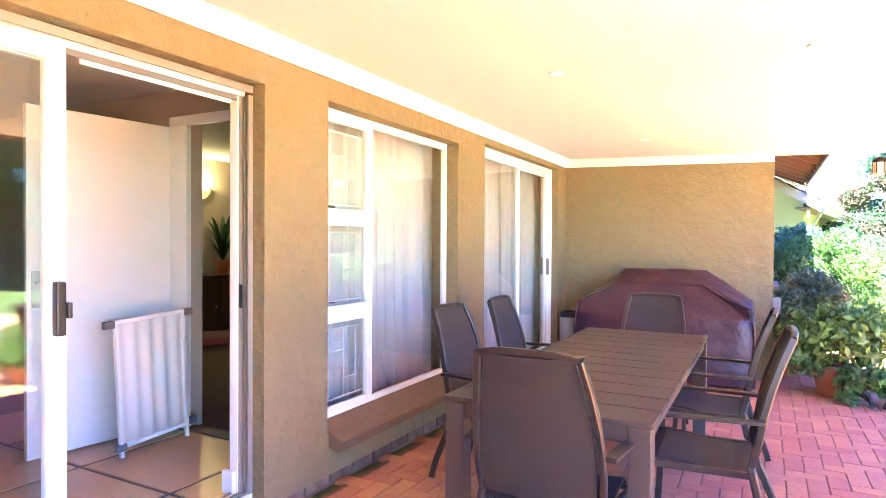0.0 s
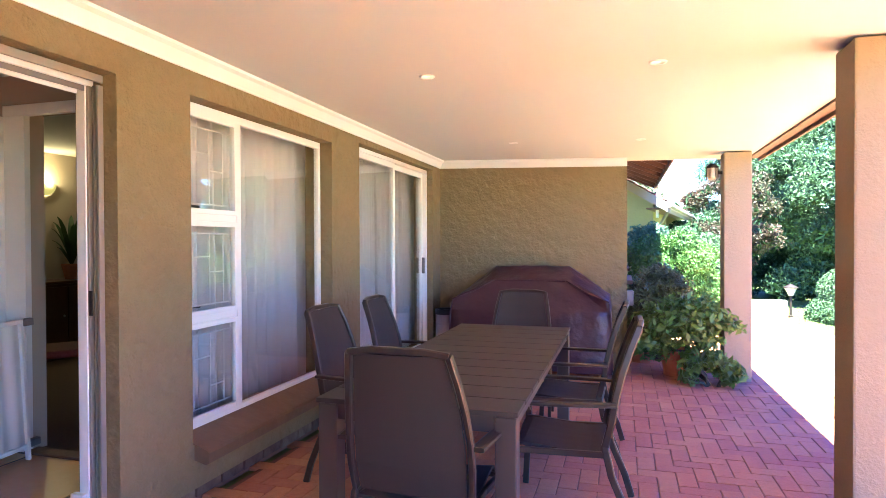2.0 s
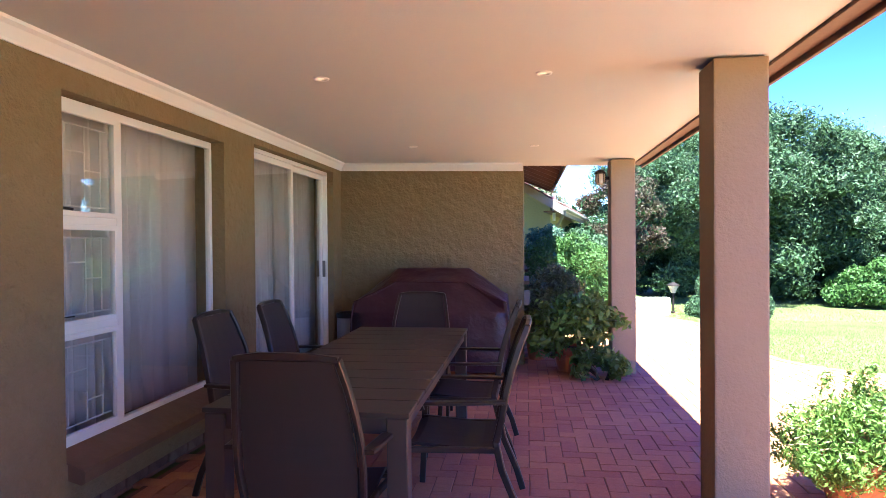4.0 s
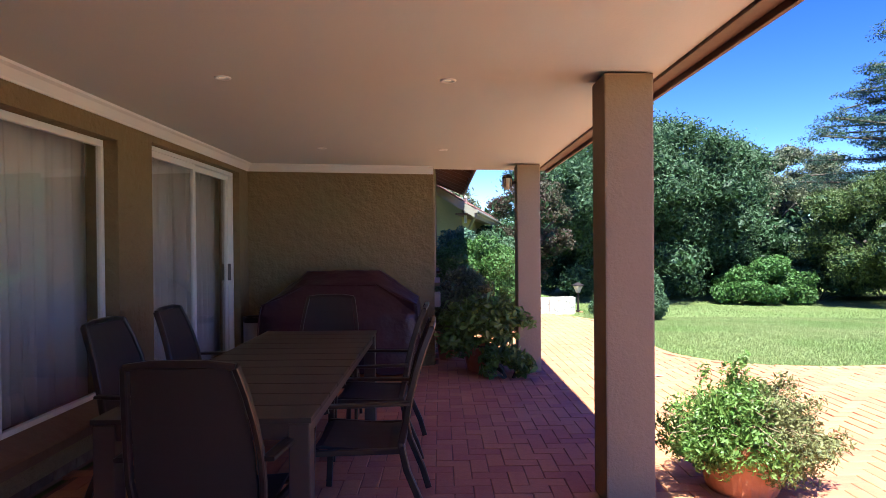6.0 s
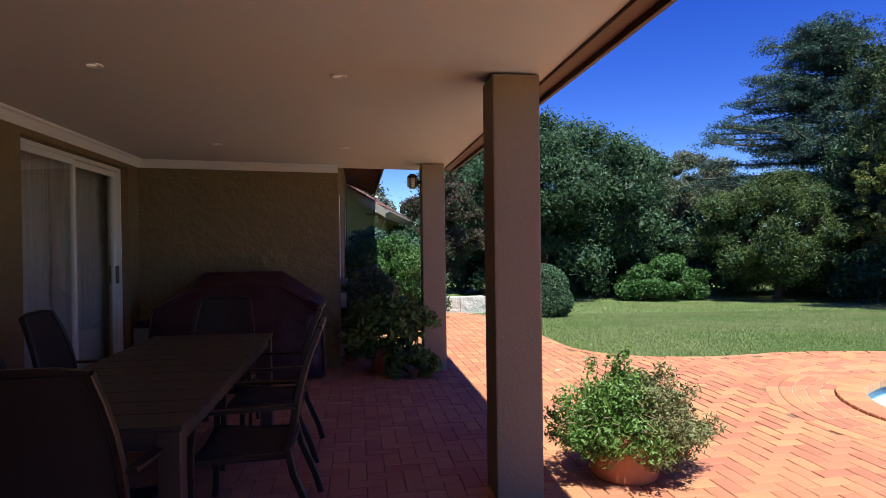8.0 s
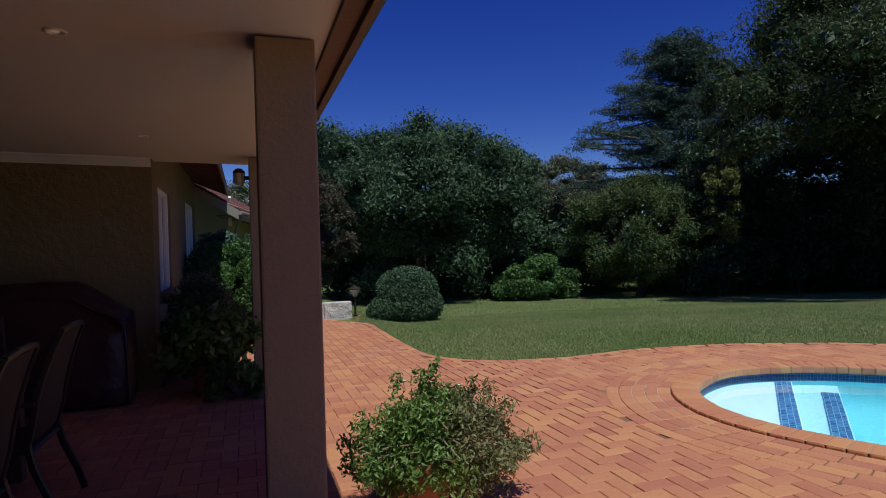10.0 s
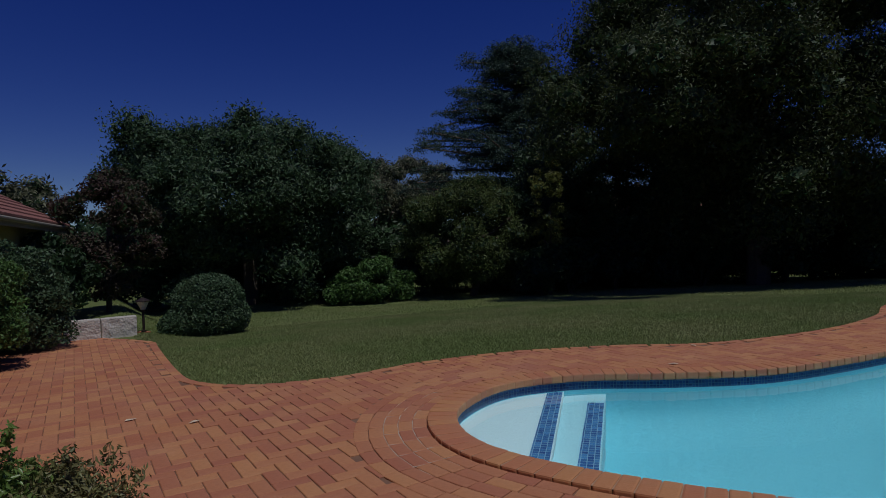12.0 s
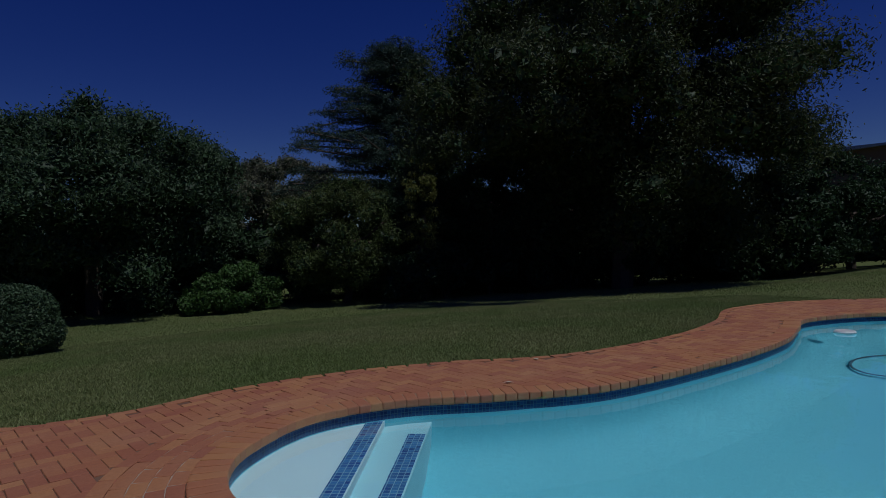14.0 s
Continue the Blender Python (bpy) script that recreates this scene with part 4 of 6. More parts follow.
# ---- covered grill and bin ----
cov = thing("covered_grill", "gas grill under a fitted maroon vinyl cover", "grill cover", pose(-0.90, 9.92, float(gz(-0.9, 9.9))))
bm = bmesh.new()
key = {}
for sx in (-1, 1):
    for k, q in dict(R=(0.44, 0.03, 1.22), B=(0.44, 0.24, 1.20), F=(0.42, -0.17, 1.06), SF=(0.895, -0.30, 0.835), SB=(0.90, 0.25, 0.88), MF=(0.915, -0.325, 0.70), MB=(0.915, 0.265, 0.70), LF=(0.93, -0.335, 0.04), LB=(0.925, 0.275, 0.04)).items():
        key[k, sx] = bm.verts.new((sx * q[0], q[1], q[2]))
K = lambda *names: [key[n[:-1], 1 if n[-1] == "+" else -1] for n in names]
for names in (("F-", "F+", "R+", "R-"), ("R-", "R+", "B+", "B-"), ("F-", "MF-", "MF+", "F+"), ("MF-", "LF-", "LF+", "MF+"), ("F-", "SF-", "MF-"), ("F+", "MF+", "SF+"), ("B-", "B+", "MB+", "MB-"), ("B-", "MB-", "SB-"), ("B+", "SB+", "MB+"), ("MB-", "MB+", "LB+", "LB-")):
    bm.faces.new(K(*names))
for g in "-+":
    for names in (("R", "SB", "SF", "F"), ("R", "B", "SB"), ("SF", "SB", "MB", "MF"), ("MF", "MB", "LB", "LF")):
        bm.faces.new(K(*[n + g for n in names]))
bmesh.ops.recalc_face_normals(bm, faces=bm.faces)
bmesh.ops.triangulate(bm, faces=[f for f in bm.faces if len(f.verts) == 3])
bmesh.ops.subdivide_edges(bm, edges=list(bm.edges), cuts=9, use_grid_fill=True)
for v in bm.verts:
    x, y, z = v.co
    drop = 1 - min(z, 1.0)
    hang = 0.016 * math.sin(8.3 * x + 2.5 * z) + 0.009 * math.sin(21 * x - 4 * z)
    pull = 0.019 * math.sin(26 * (0.6 * x + z) + 3 * noise.noise(Vector((x, y, z)) * 3))
    v.co.y += (hang * drop + pull * (0.4 + 0.3 * drop)) * (1 if y < 0 else -1)
    v.co += noise.noise_vector(v.co * 7) * 0.009 + noise.noise_vector(v.co * 2.2) * 0.012
    v.co.y -= 0.03 * drop * math.exp(-((z - 0.35) / 0.3) ** 2) if y < 0 else 0
part("cover", bm, COVER, cov, smooth=True)
bm = bmesh.new()
sweep(bm, [(-0.41, -0.182, 1.055), (0.0, -0.185, 1.06), (0.41, -0.182, 1.055)], 0.008, 0.008, 6)
part("seam_piping", bm, COVER, cov)
for g in (-1, 1):
    bm = bmesh.new()
    sweep(bm, [(g * 0.42, -0.178, 1.06), (g * 0.66, -0.245, 0.925), (g * 0.895, -0.308, 0.835)], 0.009, 0.009, 6)
    part("seam_piping", bm, COVER, cov)
    bm = bmesh.new()
    sweep(bm, [(g * 0.895, -0.31, 0.82), (g * 0.915, -0.34, 0.66), (g * 0.93, -0.352, 0.35), (g * 0.93, -0.345, 0.05)], 0.008, 0.008, 6)
    part("seam_piping", bm, COVER, cov)

bn = thing("waste_bin", "round brushed steel bin with black lid rim", "bin", pose(-1.98, 9.98, float(gz(-2, 10))))
bm = bmesh.new()
lathe(bm, [(0.125, 0.0), (0.132, 0.02), (0.135, 0.60), (0.138, 0.61)], 28)
part("body", bm, STEEL, bn, smooth=False)
bm = bmesh.new()
lathe(bm, [(0.139, 0.61), (0.142, 0.66), (0.135, 0.675), (0.11, 0.672), (0.10, 0.65)], 28)
part("lid_rim", bm, BLACK, bn, "black plastic rim")

# wall lantern on the far pillar
ln = thing("pillar_lantern", "brown metal wall lantern with ribbed glass on the pillar", "wall lantern", pose(1.19, 10.0, 2.20))
part("bracket", boxm(-0.05, 0.0, -0.02, 0.02, -0.02, 0.02, bevel=0.004), LAMPMETAL, ln)
bm = bmesh.new()
lathe(bm, [(0.035, -0.08), (0.055, -0.05), (0.055, 0.05)], 16, (-0.10, 0, 0))
part("glass", bm, LAMPGLASS, ln)
bm = bmesh.new()
lathe(bm, [(0.062, 0.05), (0.062, 0.07), (0.03, 0.10)], 16, (-0.10, 0, 0))
part("cap", bm, LAMPMETAL, ln)
for q in range(6):
    bm = bmesh.new()
    t = q * math.pi / 3
    sweep(bm, [(-0.10 + 0.059 * math.cos(t), 0.059 * math.sin(t), -0.06), (-0.10 + 0.059 * math.cos(t), 0.059 * math.sin(t), 0.05)], 0.004, 0.004, 6)
    part("cage_bar", bm, LAMPMETAL, ln)

# ---- roof wing and overhang beyond the end wall ----
ov = thing("roof_overhang", "brown timber roof overhang with exposed rafters", "eaves", kind="structure")
EX, EZ, SL = 0.80, 2.60, 0.42
def slope(x):
    return EZ + (EX - x) * SL
bm = bmesh.new()
vs = [bm.verts.new((x, y, slope(x) + dz)) for dz in (0.09, 0.14) for x, y in ((EX, 10.6), (EX, 16.8), (-2.6, 16.8), (-2.6, 10.6))]
for f in ((3, 2, 1, 0), (4, 5, 6, 7), (0, 1, 5, 4), (1, 2, 6, 5), (2, 3, 7, 6), (3, 0, 4, 7)):
    bm.faces.new([vs[i] for i in f])
part("boarding", bm, BROWN, ov)
for k in range(11):
    y = 10.75 + 0.6 * k
    bm = bmesh.new()
    vs = [bm.verts.new((x, y + dy, slope(x) + dz)) for x in (EX - 0.01, -0.3) for dy in (0, 0.05) for dz in (0, 0.089)]
    for f in ((0, 1, 3, 2), (4, 6, 7, 5), (0, 4, 5, 1), (2, 3, 7, 6), (0, 2, 6, 4), (1, 5, 7, 3)):
        bm.faces.new([vs[i] for i in f])
    part("rafter", bm, BROWN, ov)
part("fascia_board", boxm(EX + 0.002, EX + 0.03, 10.6, 16.8, EZ - 0.02, EZ + 0.16, bevel=0.004), BROWN, ov)
bm = bmesh.new()
sweep(bm, [(0.86, 16.6, 2.55), (0.86, 16.7, 2.4), (0.86, 16.75, 1.95)], 0.035, 0.035, 10)
part("downpipe", bm, WHITE, ov, "white plastic downpipe")

wing = thing("house_wing", "olive plastered wing with red tiled roof and pale fascia boards", "house", pose(1.02, 16.2, float(gz(1.0, 16.2)), 0, 0, -9.35))
EH, RISE, HALF, RUN = 2.33, 0.6, 2.6, 8.0
PALE = mat("weathered_fascia", (0.30, 0.26, 0.21), 0.7, spots=[(4, 0.4, (0.22, 0.19, 0.15))], bump=[(20, 0.003)])
part("wall", boxm(-0.62, -0.42, 1.19, RUN - 0.4, -0.2, EH + 0.2), GREENWALL, wing, "olive plaster wall under the eave")
bm = bmesh.new()
vs = [bm.verts.new((x, y, z)) for y in (1.2, 1.38) for x, z in ((-0.415, -0.2), (-0.415, EH + 0.16), (-HALF, EH + RISE * HALF - 0.1), (-2 * HALF + 0.4, EH + 0.16), (-2 * HALF + 0.4, -0.2))]
bm.faces.new(vs[:5]), bm.faces.new(vs[5:][::-1])
for k in range(5):
    bm.faces.new((vs[k], vs[5 + k], vs[5 + (k + 1) % 5], vs[(k + 1) % 5]))
bmesh.ops.recalc_face_normals(bm, faces=bm.faces)
part("gable_wall", bm, GREENWALL, wing, "olive plaster gable wall")
# tiled slope: courses that lap one another, each a row of rounded pans
courses, cols = 11, 84
for side in (1, -1):
    for c in range(courses):
        bm = bmesh.new()
        rows = []
        for e in (0, 1):
            u = (c + e * 1.06) / courses
            x = -HALF * u
            end = RUN - HALF * 0.9 * u
            rows.append([])
            for k in range(cols + 1):
                y = end * k / cols
                z = EH + 0.07 + RISE * HALF * u + (0.045 if e == 0 else 0.01) + 0.022 * abs(math.sin(math.pi * y / 0.29))
                rows[-1].append(bm.verts.new((x if side > 0 else -2 * HALF - x, y, z)))
        lip = [bm.verts.new((v.co.x, v.co.y, v.co.z - 0.05)) for v in rows[0]]
        for k in range(cols):
            bm.faces.new((rows[0][k], rows[0][k + 1], rows[1][k + 1], rows[1][k]))
            bm.faces.new((lip[k], lip[k + 1], rows[0][k + 1], rows[0][k]))
        bmesh.ops.recalc_face_normals(bm, faces=bm.faces)
        part("tile_course", bm, REDTILE, wing)
bm = bmesh.new()
apex = EH + 0.04 + RISE * HALF
vs = [bm.verts.new(p) for p in ((0, RUN, EH + 0.04), (-2 * HALF, RUN, EH + 0.04), (-HALF, RUN - HALF * 0.9, apex), (-HALF, 0.0, apex), (0, 0, EH + 0.04), (-2 * HALF, 0, EH + 0.04))]
bm.faces.new((vs[0], vs[2], vs[1]))
bm.faces.new((vs[0], vs[4], vs[3], vs[2]))
bm.faces.new((vs[1], vs[2], vs[3], vs[5]))
part("roof_underlay", bm, BROWN, wing)
bm = bmesh.new()
sweep(bm, [(-HALF, -0.03, apex + 0.09), (-HALF, RUN - HALF * 0.9, apex + 0.09)], 0.09, 0.07, 8)
part("ridge_tile", bm, REDTILE, wing)
part("soffit", boxm(-0.415, -0.03, 0.0, RUN, EH - 0.06, EH - 0.03), BROWN, wing, "brown boarded soffit")
part("fascia_board", boxm(-0.028, -0.004, 0.0, RUN, EH - 0.13, EH + 0.06, bevel=0.003), PALE, wing)
bm = bmesh.new()
sweep(bm, [(0.05, -0.02, EH + 0.01), (0.05, RUN, EH + 0.01)], 0.05, 0.045, 10)
part("gutter", bm, PALE, wing)
for g in (0, 1):
    bm = bmesh.new()
    pts = [(0.02, EH - 0.08), (-HALF, EH + RISE * HALF - 0.06)] if g == 0 else [(-2 * HALF, EH - 0.08), (-HALF, EH + RISE * HALF - 0.06)]
    vs = [bm.verts.new((x, y, z + dz)) for dz in (-0.05, 0.15) for (x, z) in pts for y in (-0.03, -0.005)]
    for f in ((0, 1, 3, 2), (4, 6, 7, 5), (0, 4, 5, 1), (2, 3, 7, 6), (0, 2, 6, 4), (1, 5, 7, 3)):
        bm.faces.new([vs[i] for i in f])
    bmesh.ops.recalc_face_normals(bm, faces=bm.faces)
    part("barge_board", bm, PALE, wing)
bm = bmesh.new()
sweep(bm, [(0.05, 0.12, EH), (0.02, 0.12, EH - 0.10), (-0.30, 1.25, EH - 0.42), (-0.37, 1.32, EH - 0.60), (-0.37, 1.32, 0.0)], 0.035, 0.035, 10)
part("downpipe", bm, PALE, wing, "pale bent downpipe")
# ---- low wall and garden lamp ----
lw = thing("low_wall", "low whitewashed rough stone block wall", "garden wall")
g = float(gz(3, 16.6))
x = 0.9
while x < 3.9:
    w = 0.62
    if x + w > 3.9:
        break
    bm = boxm(x, x + w - 0.012, 16.55, 16.83, g - 0.06, g + 0.36, bevel=0.02)
    for v in bm.verts:
        v.co += noise.noise_vector(v.co * 5) * 0.012
    part("block", bm, STONE, lw)
    x += w
gl = thing("garden_lamp", "bronze bollard lamp with flared glass hood", "garden lamp", pose(3.52, 16.98, g))
bm = bmesh.new()
lathe(bm, [(0.05, -0.02), (0.05, 0.02), (0.025, 0.03), (0.025, 0.42), (0.05, 0.44)], 14)
part("post", bm, LAMPMETAL, gl)
bm = bmesh.new()
lathe(bm, [(0.05, 0.44), (0.07, 0.50), (0.12, 0.60)], 14)
part("glass", bm, LAMPGLASS, gl)
bm = bmesh.new()
lathe(bm, [(0.145, 0.60), (0.145, 0.615), (0.06, 0.66), (0.02, 0.68)], 14)
part("hood", bm, LAMPMETAL, gl)


# ---- plants ----
def leaf_cloud(name, pts, nrm, size, aspect, material, parent, rng, fold=0.25, spread=0.9):
    """Leaves, each a bent four-cornered blade, at pts, facing roughly along nrm."""
    n = len(pts)
    up = nrm + rng.normal(0, spread, (n, 3))
    up /= np.linalg.norm(up, axis=1, keepdims=True) + 1e-9
    t = rng.normal(0, 1, (n, 3))
    t[:, 2] -= 0.35
    t -= up * (t * up).sum(1, keepdims=True)
    t /= np.linalg.norm(t, axis=1, keepdims=True) + 1e-9
    s = np.cross(up, t)
    l = size * rng.uniform(0.65, 1.35, (n, 1))
    w = l * aspect
    a = pts - t * l * 0.5
    b = pts + s * w * 0.5 + up * l * fold * 0.3
    c = pts + t * l * 0.5 - up * l * fold * 0.4
    d = pts - s * w * 0.5 + up * l * fold * 0.3
    v = np.stack([a, b, c, d], 1).reshape(-1, 3)
    me = bpy.data.meshes.new(name)
    me.vertices.add(4 * n)
    me.vertices.foreach_set("co", v.ravel().astype(np.float32))
    idx = np.arange(4 * n).reshape(-1, 4)
    tri = np.concatenate([idx[:, [0, 1, 2]], idx[:, [0, 2, 3]]], 1).reshape(-1)
    me.loops.add(len(tri))
    me.loops.foreach_set("vertex_index", tri.astype(np.int32))
    me.polygons.add(2 * n)
    me.polygons.foreach_set("loop_start", np.arange(0, 6 * n, 3, dtype=np.int32))
    me.update(calc_edges=True)
    me.validate()
    me.materials.append(material)
    ob = new(name, me)
    if parent:
        ob.parent = parent
    return ob


def on_blobs(blobs, n, rng, depth=0.35, low=-1.0):
    """n points in the outer shell of ellipsoids ((x, y, z), (rx, ry, rz)), thinned unevenly; and the way out at each."""
    c = np.array([b[0] for b in blobs], float)
    r = np.array([b[1] for b in blobs], float)
    wgt = (r[:, 0] * r[:, 1] + r[:, 0] * r[:, 2] + r[:, 1] * r[:, 2])
    k = rng.choice(len(blobs), n * 2, p=wgt / wgt.sum())
    u = rng.normal(0, 1, (2 * n, 3))
    u /= np.linalg.norm(u, axis=1, keepdims=True)
    keep = u[:, 2] > low
    u, k = u[keep], k[keep]
    rad = 1 - depth * rng.random((len(u), 1)) ** 1.6
    p = c[k] + u * r[k] * rad
    return p[:n], (u / r[k] * r[k].mean(1, keepdims=True))[:n]


def clumps(center, radii, count, size, rng, low=-0.5):
    """Smaller blobs spread over an ellipsoid: the clumps of a crown."""
    u = rng.normal(0, 1, (count * 4, 3))
    u /= np.linalg.norm(u, axis=1, keepdims=True)
    u = u[u[:, 2] > low][:count]
    out = []
    for d in u:
        s = size * rng.uniform(0.65, 1.35)
        q = rng.uniform(0.62, 0.98)
        out.append((tuple(np.array(center) + d * np.array(radii) * q), (s, s, s * 0.72)))
    return out


def limbs(bm, base, top, r0, spread, count, rng):
    base, top = np.array(base, float), np.array(top, float)
    mid = (base + top) / 2 + rng.normal(0, 0.12, 3)
    sweep(bm, [base, base * 0.6 + mid * 0.4, mid, top], r0, r0, 8)
    for k in range(count):
        a = 2 * math.pi * k / count + rng.uniform(-0.4, 0.4)
        s = base + (top - base) * rng.uniform(0.35, 0.8)
        e = s + np.array((math.cos(a) * spread, math.sin(a) * spread, rng.uniform(0.5, 1.1) * spread * 0.7))
        m = (s + e) / 2 + np.array((0, 0, -0.1 * spread))
        sweep(bm, [s, m, e], r0 * 0.38, r0 * 0.38, 6)


def tree(name, label, at, height, crown_c, crown_r, n, leaf, material, seed, clump=(26, 0.3), aspect=0.5, low=-0.5, trunk=0.2, depth=0.5, category="tree", extra=()):
    rng = np.random.default_rng(seed)
    g = float(gz(at[0], at[1])) - 0.03
    t = thing(name, label, category, pose(at[0], at[1], g))
    bm = bmesh.new()
    limbs(bm, (0, 0, -0.1), (0.1, 0, height * 0.62), trunk, max(crown_r[:2]) * 0.6, 7, rng)
    part("trunk", bm, BARK, t)
    blobs = clumps(crown_c, crown_r, clump[0], clump[1] * min(crown_r), rng, low) + list(extra)
    p, u = on_blobs(blobs, n, rng, depth, -0.75)
    p = p + rng.normal(0, 0.22 * clump[1] * min(crown_r), p.shape) * (rng.random((len(p), 1)) < 0.28)
    leaf_cloud("crown", p, u, leaf, aspect, material, t, rng)
    # core of darker leaves: the crown's inner shade is put into their colour
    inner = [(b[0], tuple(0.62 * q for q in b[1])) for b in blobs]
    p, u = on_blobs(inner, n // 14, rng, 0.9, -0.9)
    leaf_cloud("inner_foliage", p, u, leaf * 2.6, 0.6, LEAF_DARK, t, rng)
    return t


crng = np.random.default_rng(400)
wide = clumps((-3.1, 0.8, 5.6), (1.9, 2.2, 1.7), 26, 0.85, crng, -0.8) + clumps((3.0, -0.8, 5.0), (1.9, 2.2, 1.7), 26, 0.85, crng, -0.8) + clumps((0, 0.2, 2.75), (4.6, 3.4, 1.1), 40, 0.85, crng, -0.7)
tree("shade_tree", "broad dark green feathery-leaved shade tree", (8.4, 28.2), 7.3, (-0.2, 0, 3.7), (5.0, 4.8, 3.9), 150000, 0.145, LEAF_MID, 11, (170, 0.22), 0.38, -0.98, 0.28, 0.75, extra=wide)
tree("shade_tree", "green spreading tree beside the broad shade tree", (12.6, 31.0), 5.6, (0, 0, 3.0), (2.4, 2.4, 2.5), 26000, 0.17, LEAF_MID, 28, (70, 0.25), 0.36, -0.98, 0.18, 0.75)
tree("plum_tree", "small reddish purple-leaved plum tree", (3.15, 22.5), 3.8, (0, 0, 2.2), (1.3, 1.3, 1.8), 18000, 0.10, LEAF_RED, 12, (90, 0.24), 0.42, -0.95, 0.08, 0.75)
tree("olive_tree", "round light olive-green garden tree", (16.2, 23.8), 4.6, (0, 0, 2.45), (2.75, 2.5, 2.45), 60000, 0.105, LEAF_OLIVE, 13, (130, 0.22), 0.36, -0.95, 0.16, 0.75)
tree("large_tree", "huge dark spreading tree over the lawn", (24.3, 16.6), 13.5, (0, -0.4, 7.3), (7.0, 6.6, 6.9), 340000, 0.135, LEAF_BIG, 14, (170, 0.2), 0.36, -0.9, 0.42, 0.8,
     extra=clumps((0, -0.4, 6.2), (4.6, 4.6, 4.2), 60, 1.1, crng, -0.9) + clumps((-6.3, -1.0, 6.6), (2.6, 3.2, 2.0), 30, 0.8, crng, -0.9) + clumps((-8.0, 1.0, 5.6), (1.6, 2.0, 1.4), 16, 0.7, crng, -0.9) + clumps((-3.6, 6.0, 7.4), (1.7, 1.7, 2.6), 22, 0.75, crng, -0.9) + clumps((-4.0, 6.6, 4.4), (1.3, 1.3, 1.8), 14, 0.7, crng, -0.9))
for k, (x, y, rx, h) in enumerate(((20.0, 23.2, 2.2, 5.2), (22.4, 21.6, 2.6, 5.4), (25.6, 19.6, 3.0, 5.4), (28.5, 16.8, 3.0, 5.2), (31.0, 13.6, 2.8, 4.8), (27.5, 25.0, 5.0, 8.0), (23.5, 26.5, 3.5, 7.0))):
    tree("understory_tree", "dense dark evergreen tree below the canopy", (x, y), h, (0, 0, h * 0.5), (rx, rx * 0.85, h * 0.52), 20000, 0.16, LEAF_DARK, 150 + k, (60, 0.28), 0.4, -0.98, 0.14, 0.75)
tree("yellow_shrub_tree", "yellow-green leaved tall shrub", (17.9, 21.0), 5.2, (0, 0, 3.7), (0.55, 0.6, 2.3), 7000, 0.10, LEAF_YELLOW, 17, (50, 0.42), 0.45, -0.9, 0.06, 0.5)
tree("gum_tree", "tall grey-green gum tree in the distance", (28.5, 51.5), 10.5, (0, 0, 7.0), (4.8, 3.4, 3.2), 36000, 0.24, LEAF_GUM, 18, (110, 0.30), 0.36, -0.9, 0.25, 0.75)
tree("far_tree", "brownish green tree behind the garden", (21.0, 43.0), 6.6, (0, 0, 4.2), (5.6, 3.0, 3.4), 34000, 0.22, LEAF_GUM, 19, (70, 0.28), 0.36, -0.95, 0.2, 0.75)
tree("far_tree", "tall green tree behind the house wing", (-3.3, 34.0), 6.0, (0, 0, 3.2), (5.5, 3.0, 3.0), 22000, 0.24, LEAF_GUM, 20, (60, 0.3), 0.36, -0.95, 0.2, 0.75)
tree("side_tree", "dense dark green tree by the boundary", (34.5, 11.5), 6.0, (0, 0, 2.6), (4.2, 3.6, 3.0), 34000, 0.17, LEAF_DARK, 21, (90, 0.25), 0.4, -0.95, 0.2, 0.75)
tree("side_tree", "dense dark green tree by the boundary", (37.5, 5.0), 6.0, (0, 0, 2.6), (4.0, 4.2, 3.0), 24000, 0.20, LEAF_DARK, 22, (70, 0.25), 0.4, -0.95, 0.2, 0.75)

# small palm among the trees
prng = np.random.default_rng(77)
palm = thing("palm_tree", "small feathery palm rising between the garden trees", "palm", pose(14.3, 30.4, float(gz(14.3, 30.4))))
bm = bmesh.new()
sweep(bm, [(0, 0, -0.1), (0.05, 0, 2.5), (0, 0.05, 5.3)], 0.11, 0.11, 8)
part("trunk", bm, BARK, palm)
for k in range(14):
    a = 2 * math.pi * k / 14 + prng.uniform(-0.2, 0.2)
    rise = prng.uniform(0.1, 1.0)
    bm = bmesh.new()
    mid = []
    for i in range(13):
        q = i / 12
        r = 1.35 * q
        mid.append(Vector((r * math.cos(a), r * math.sin(a), 5.3 + rise * q * 1.2 - 1.25 * q * q)))
    side = Vector((-math.sin(a), math.cos(a), 0))
    for i in range(1, 12):
        for g in (-1, 1):
            q = i / 12
            e = mid[i] + side * g * 0.34 * math.sin(math.pi * min(q + 0.12, 1)) + (mid[i + 1] - mid[i]) * 1.6 - Vector((0, 0, 0.10))
            w = (mid[i + 1] - mid[i]) * 0.35
            bm.faces.new([bm.verts.new(c) for c in (mid[i], mid[i] + w, e)])
    part("frond", bm, LEAF_MID, palm)

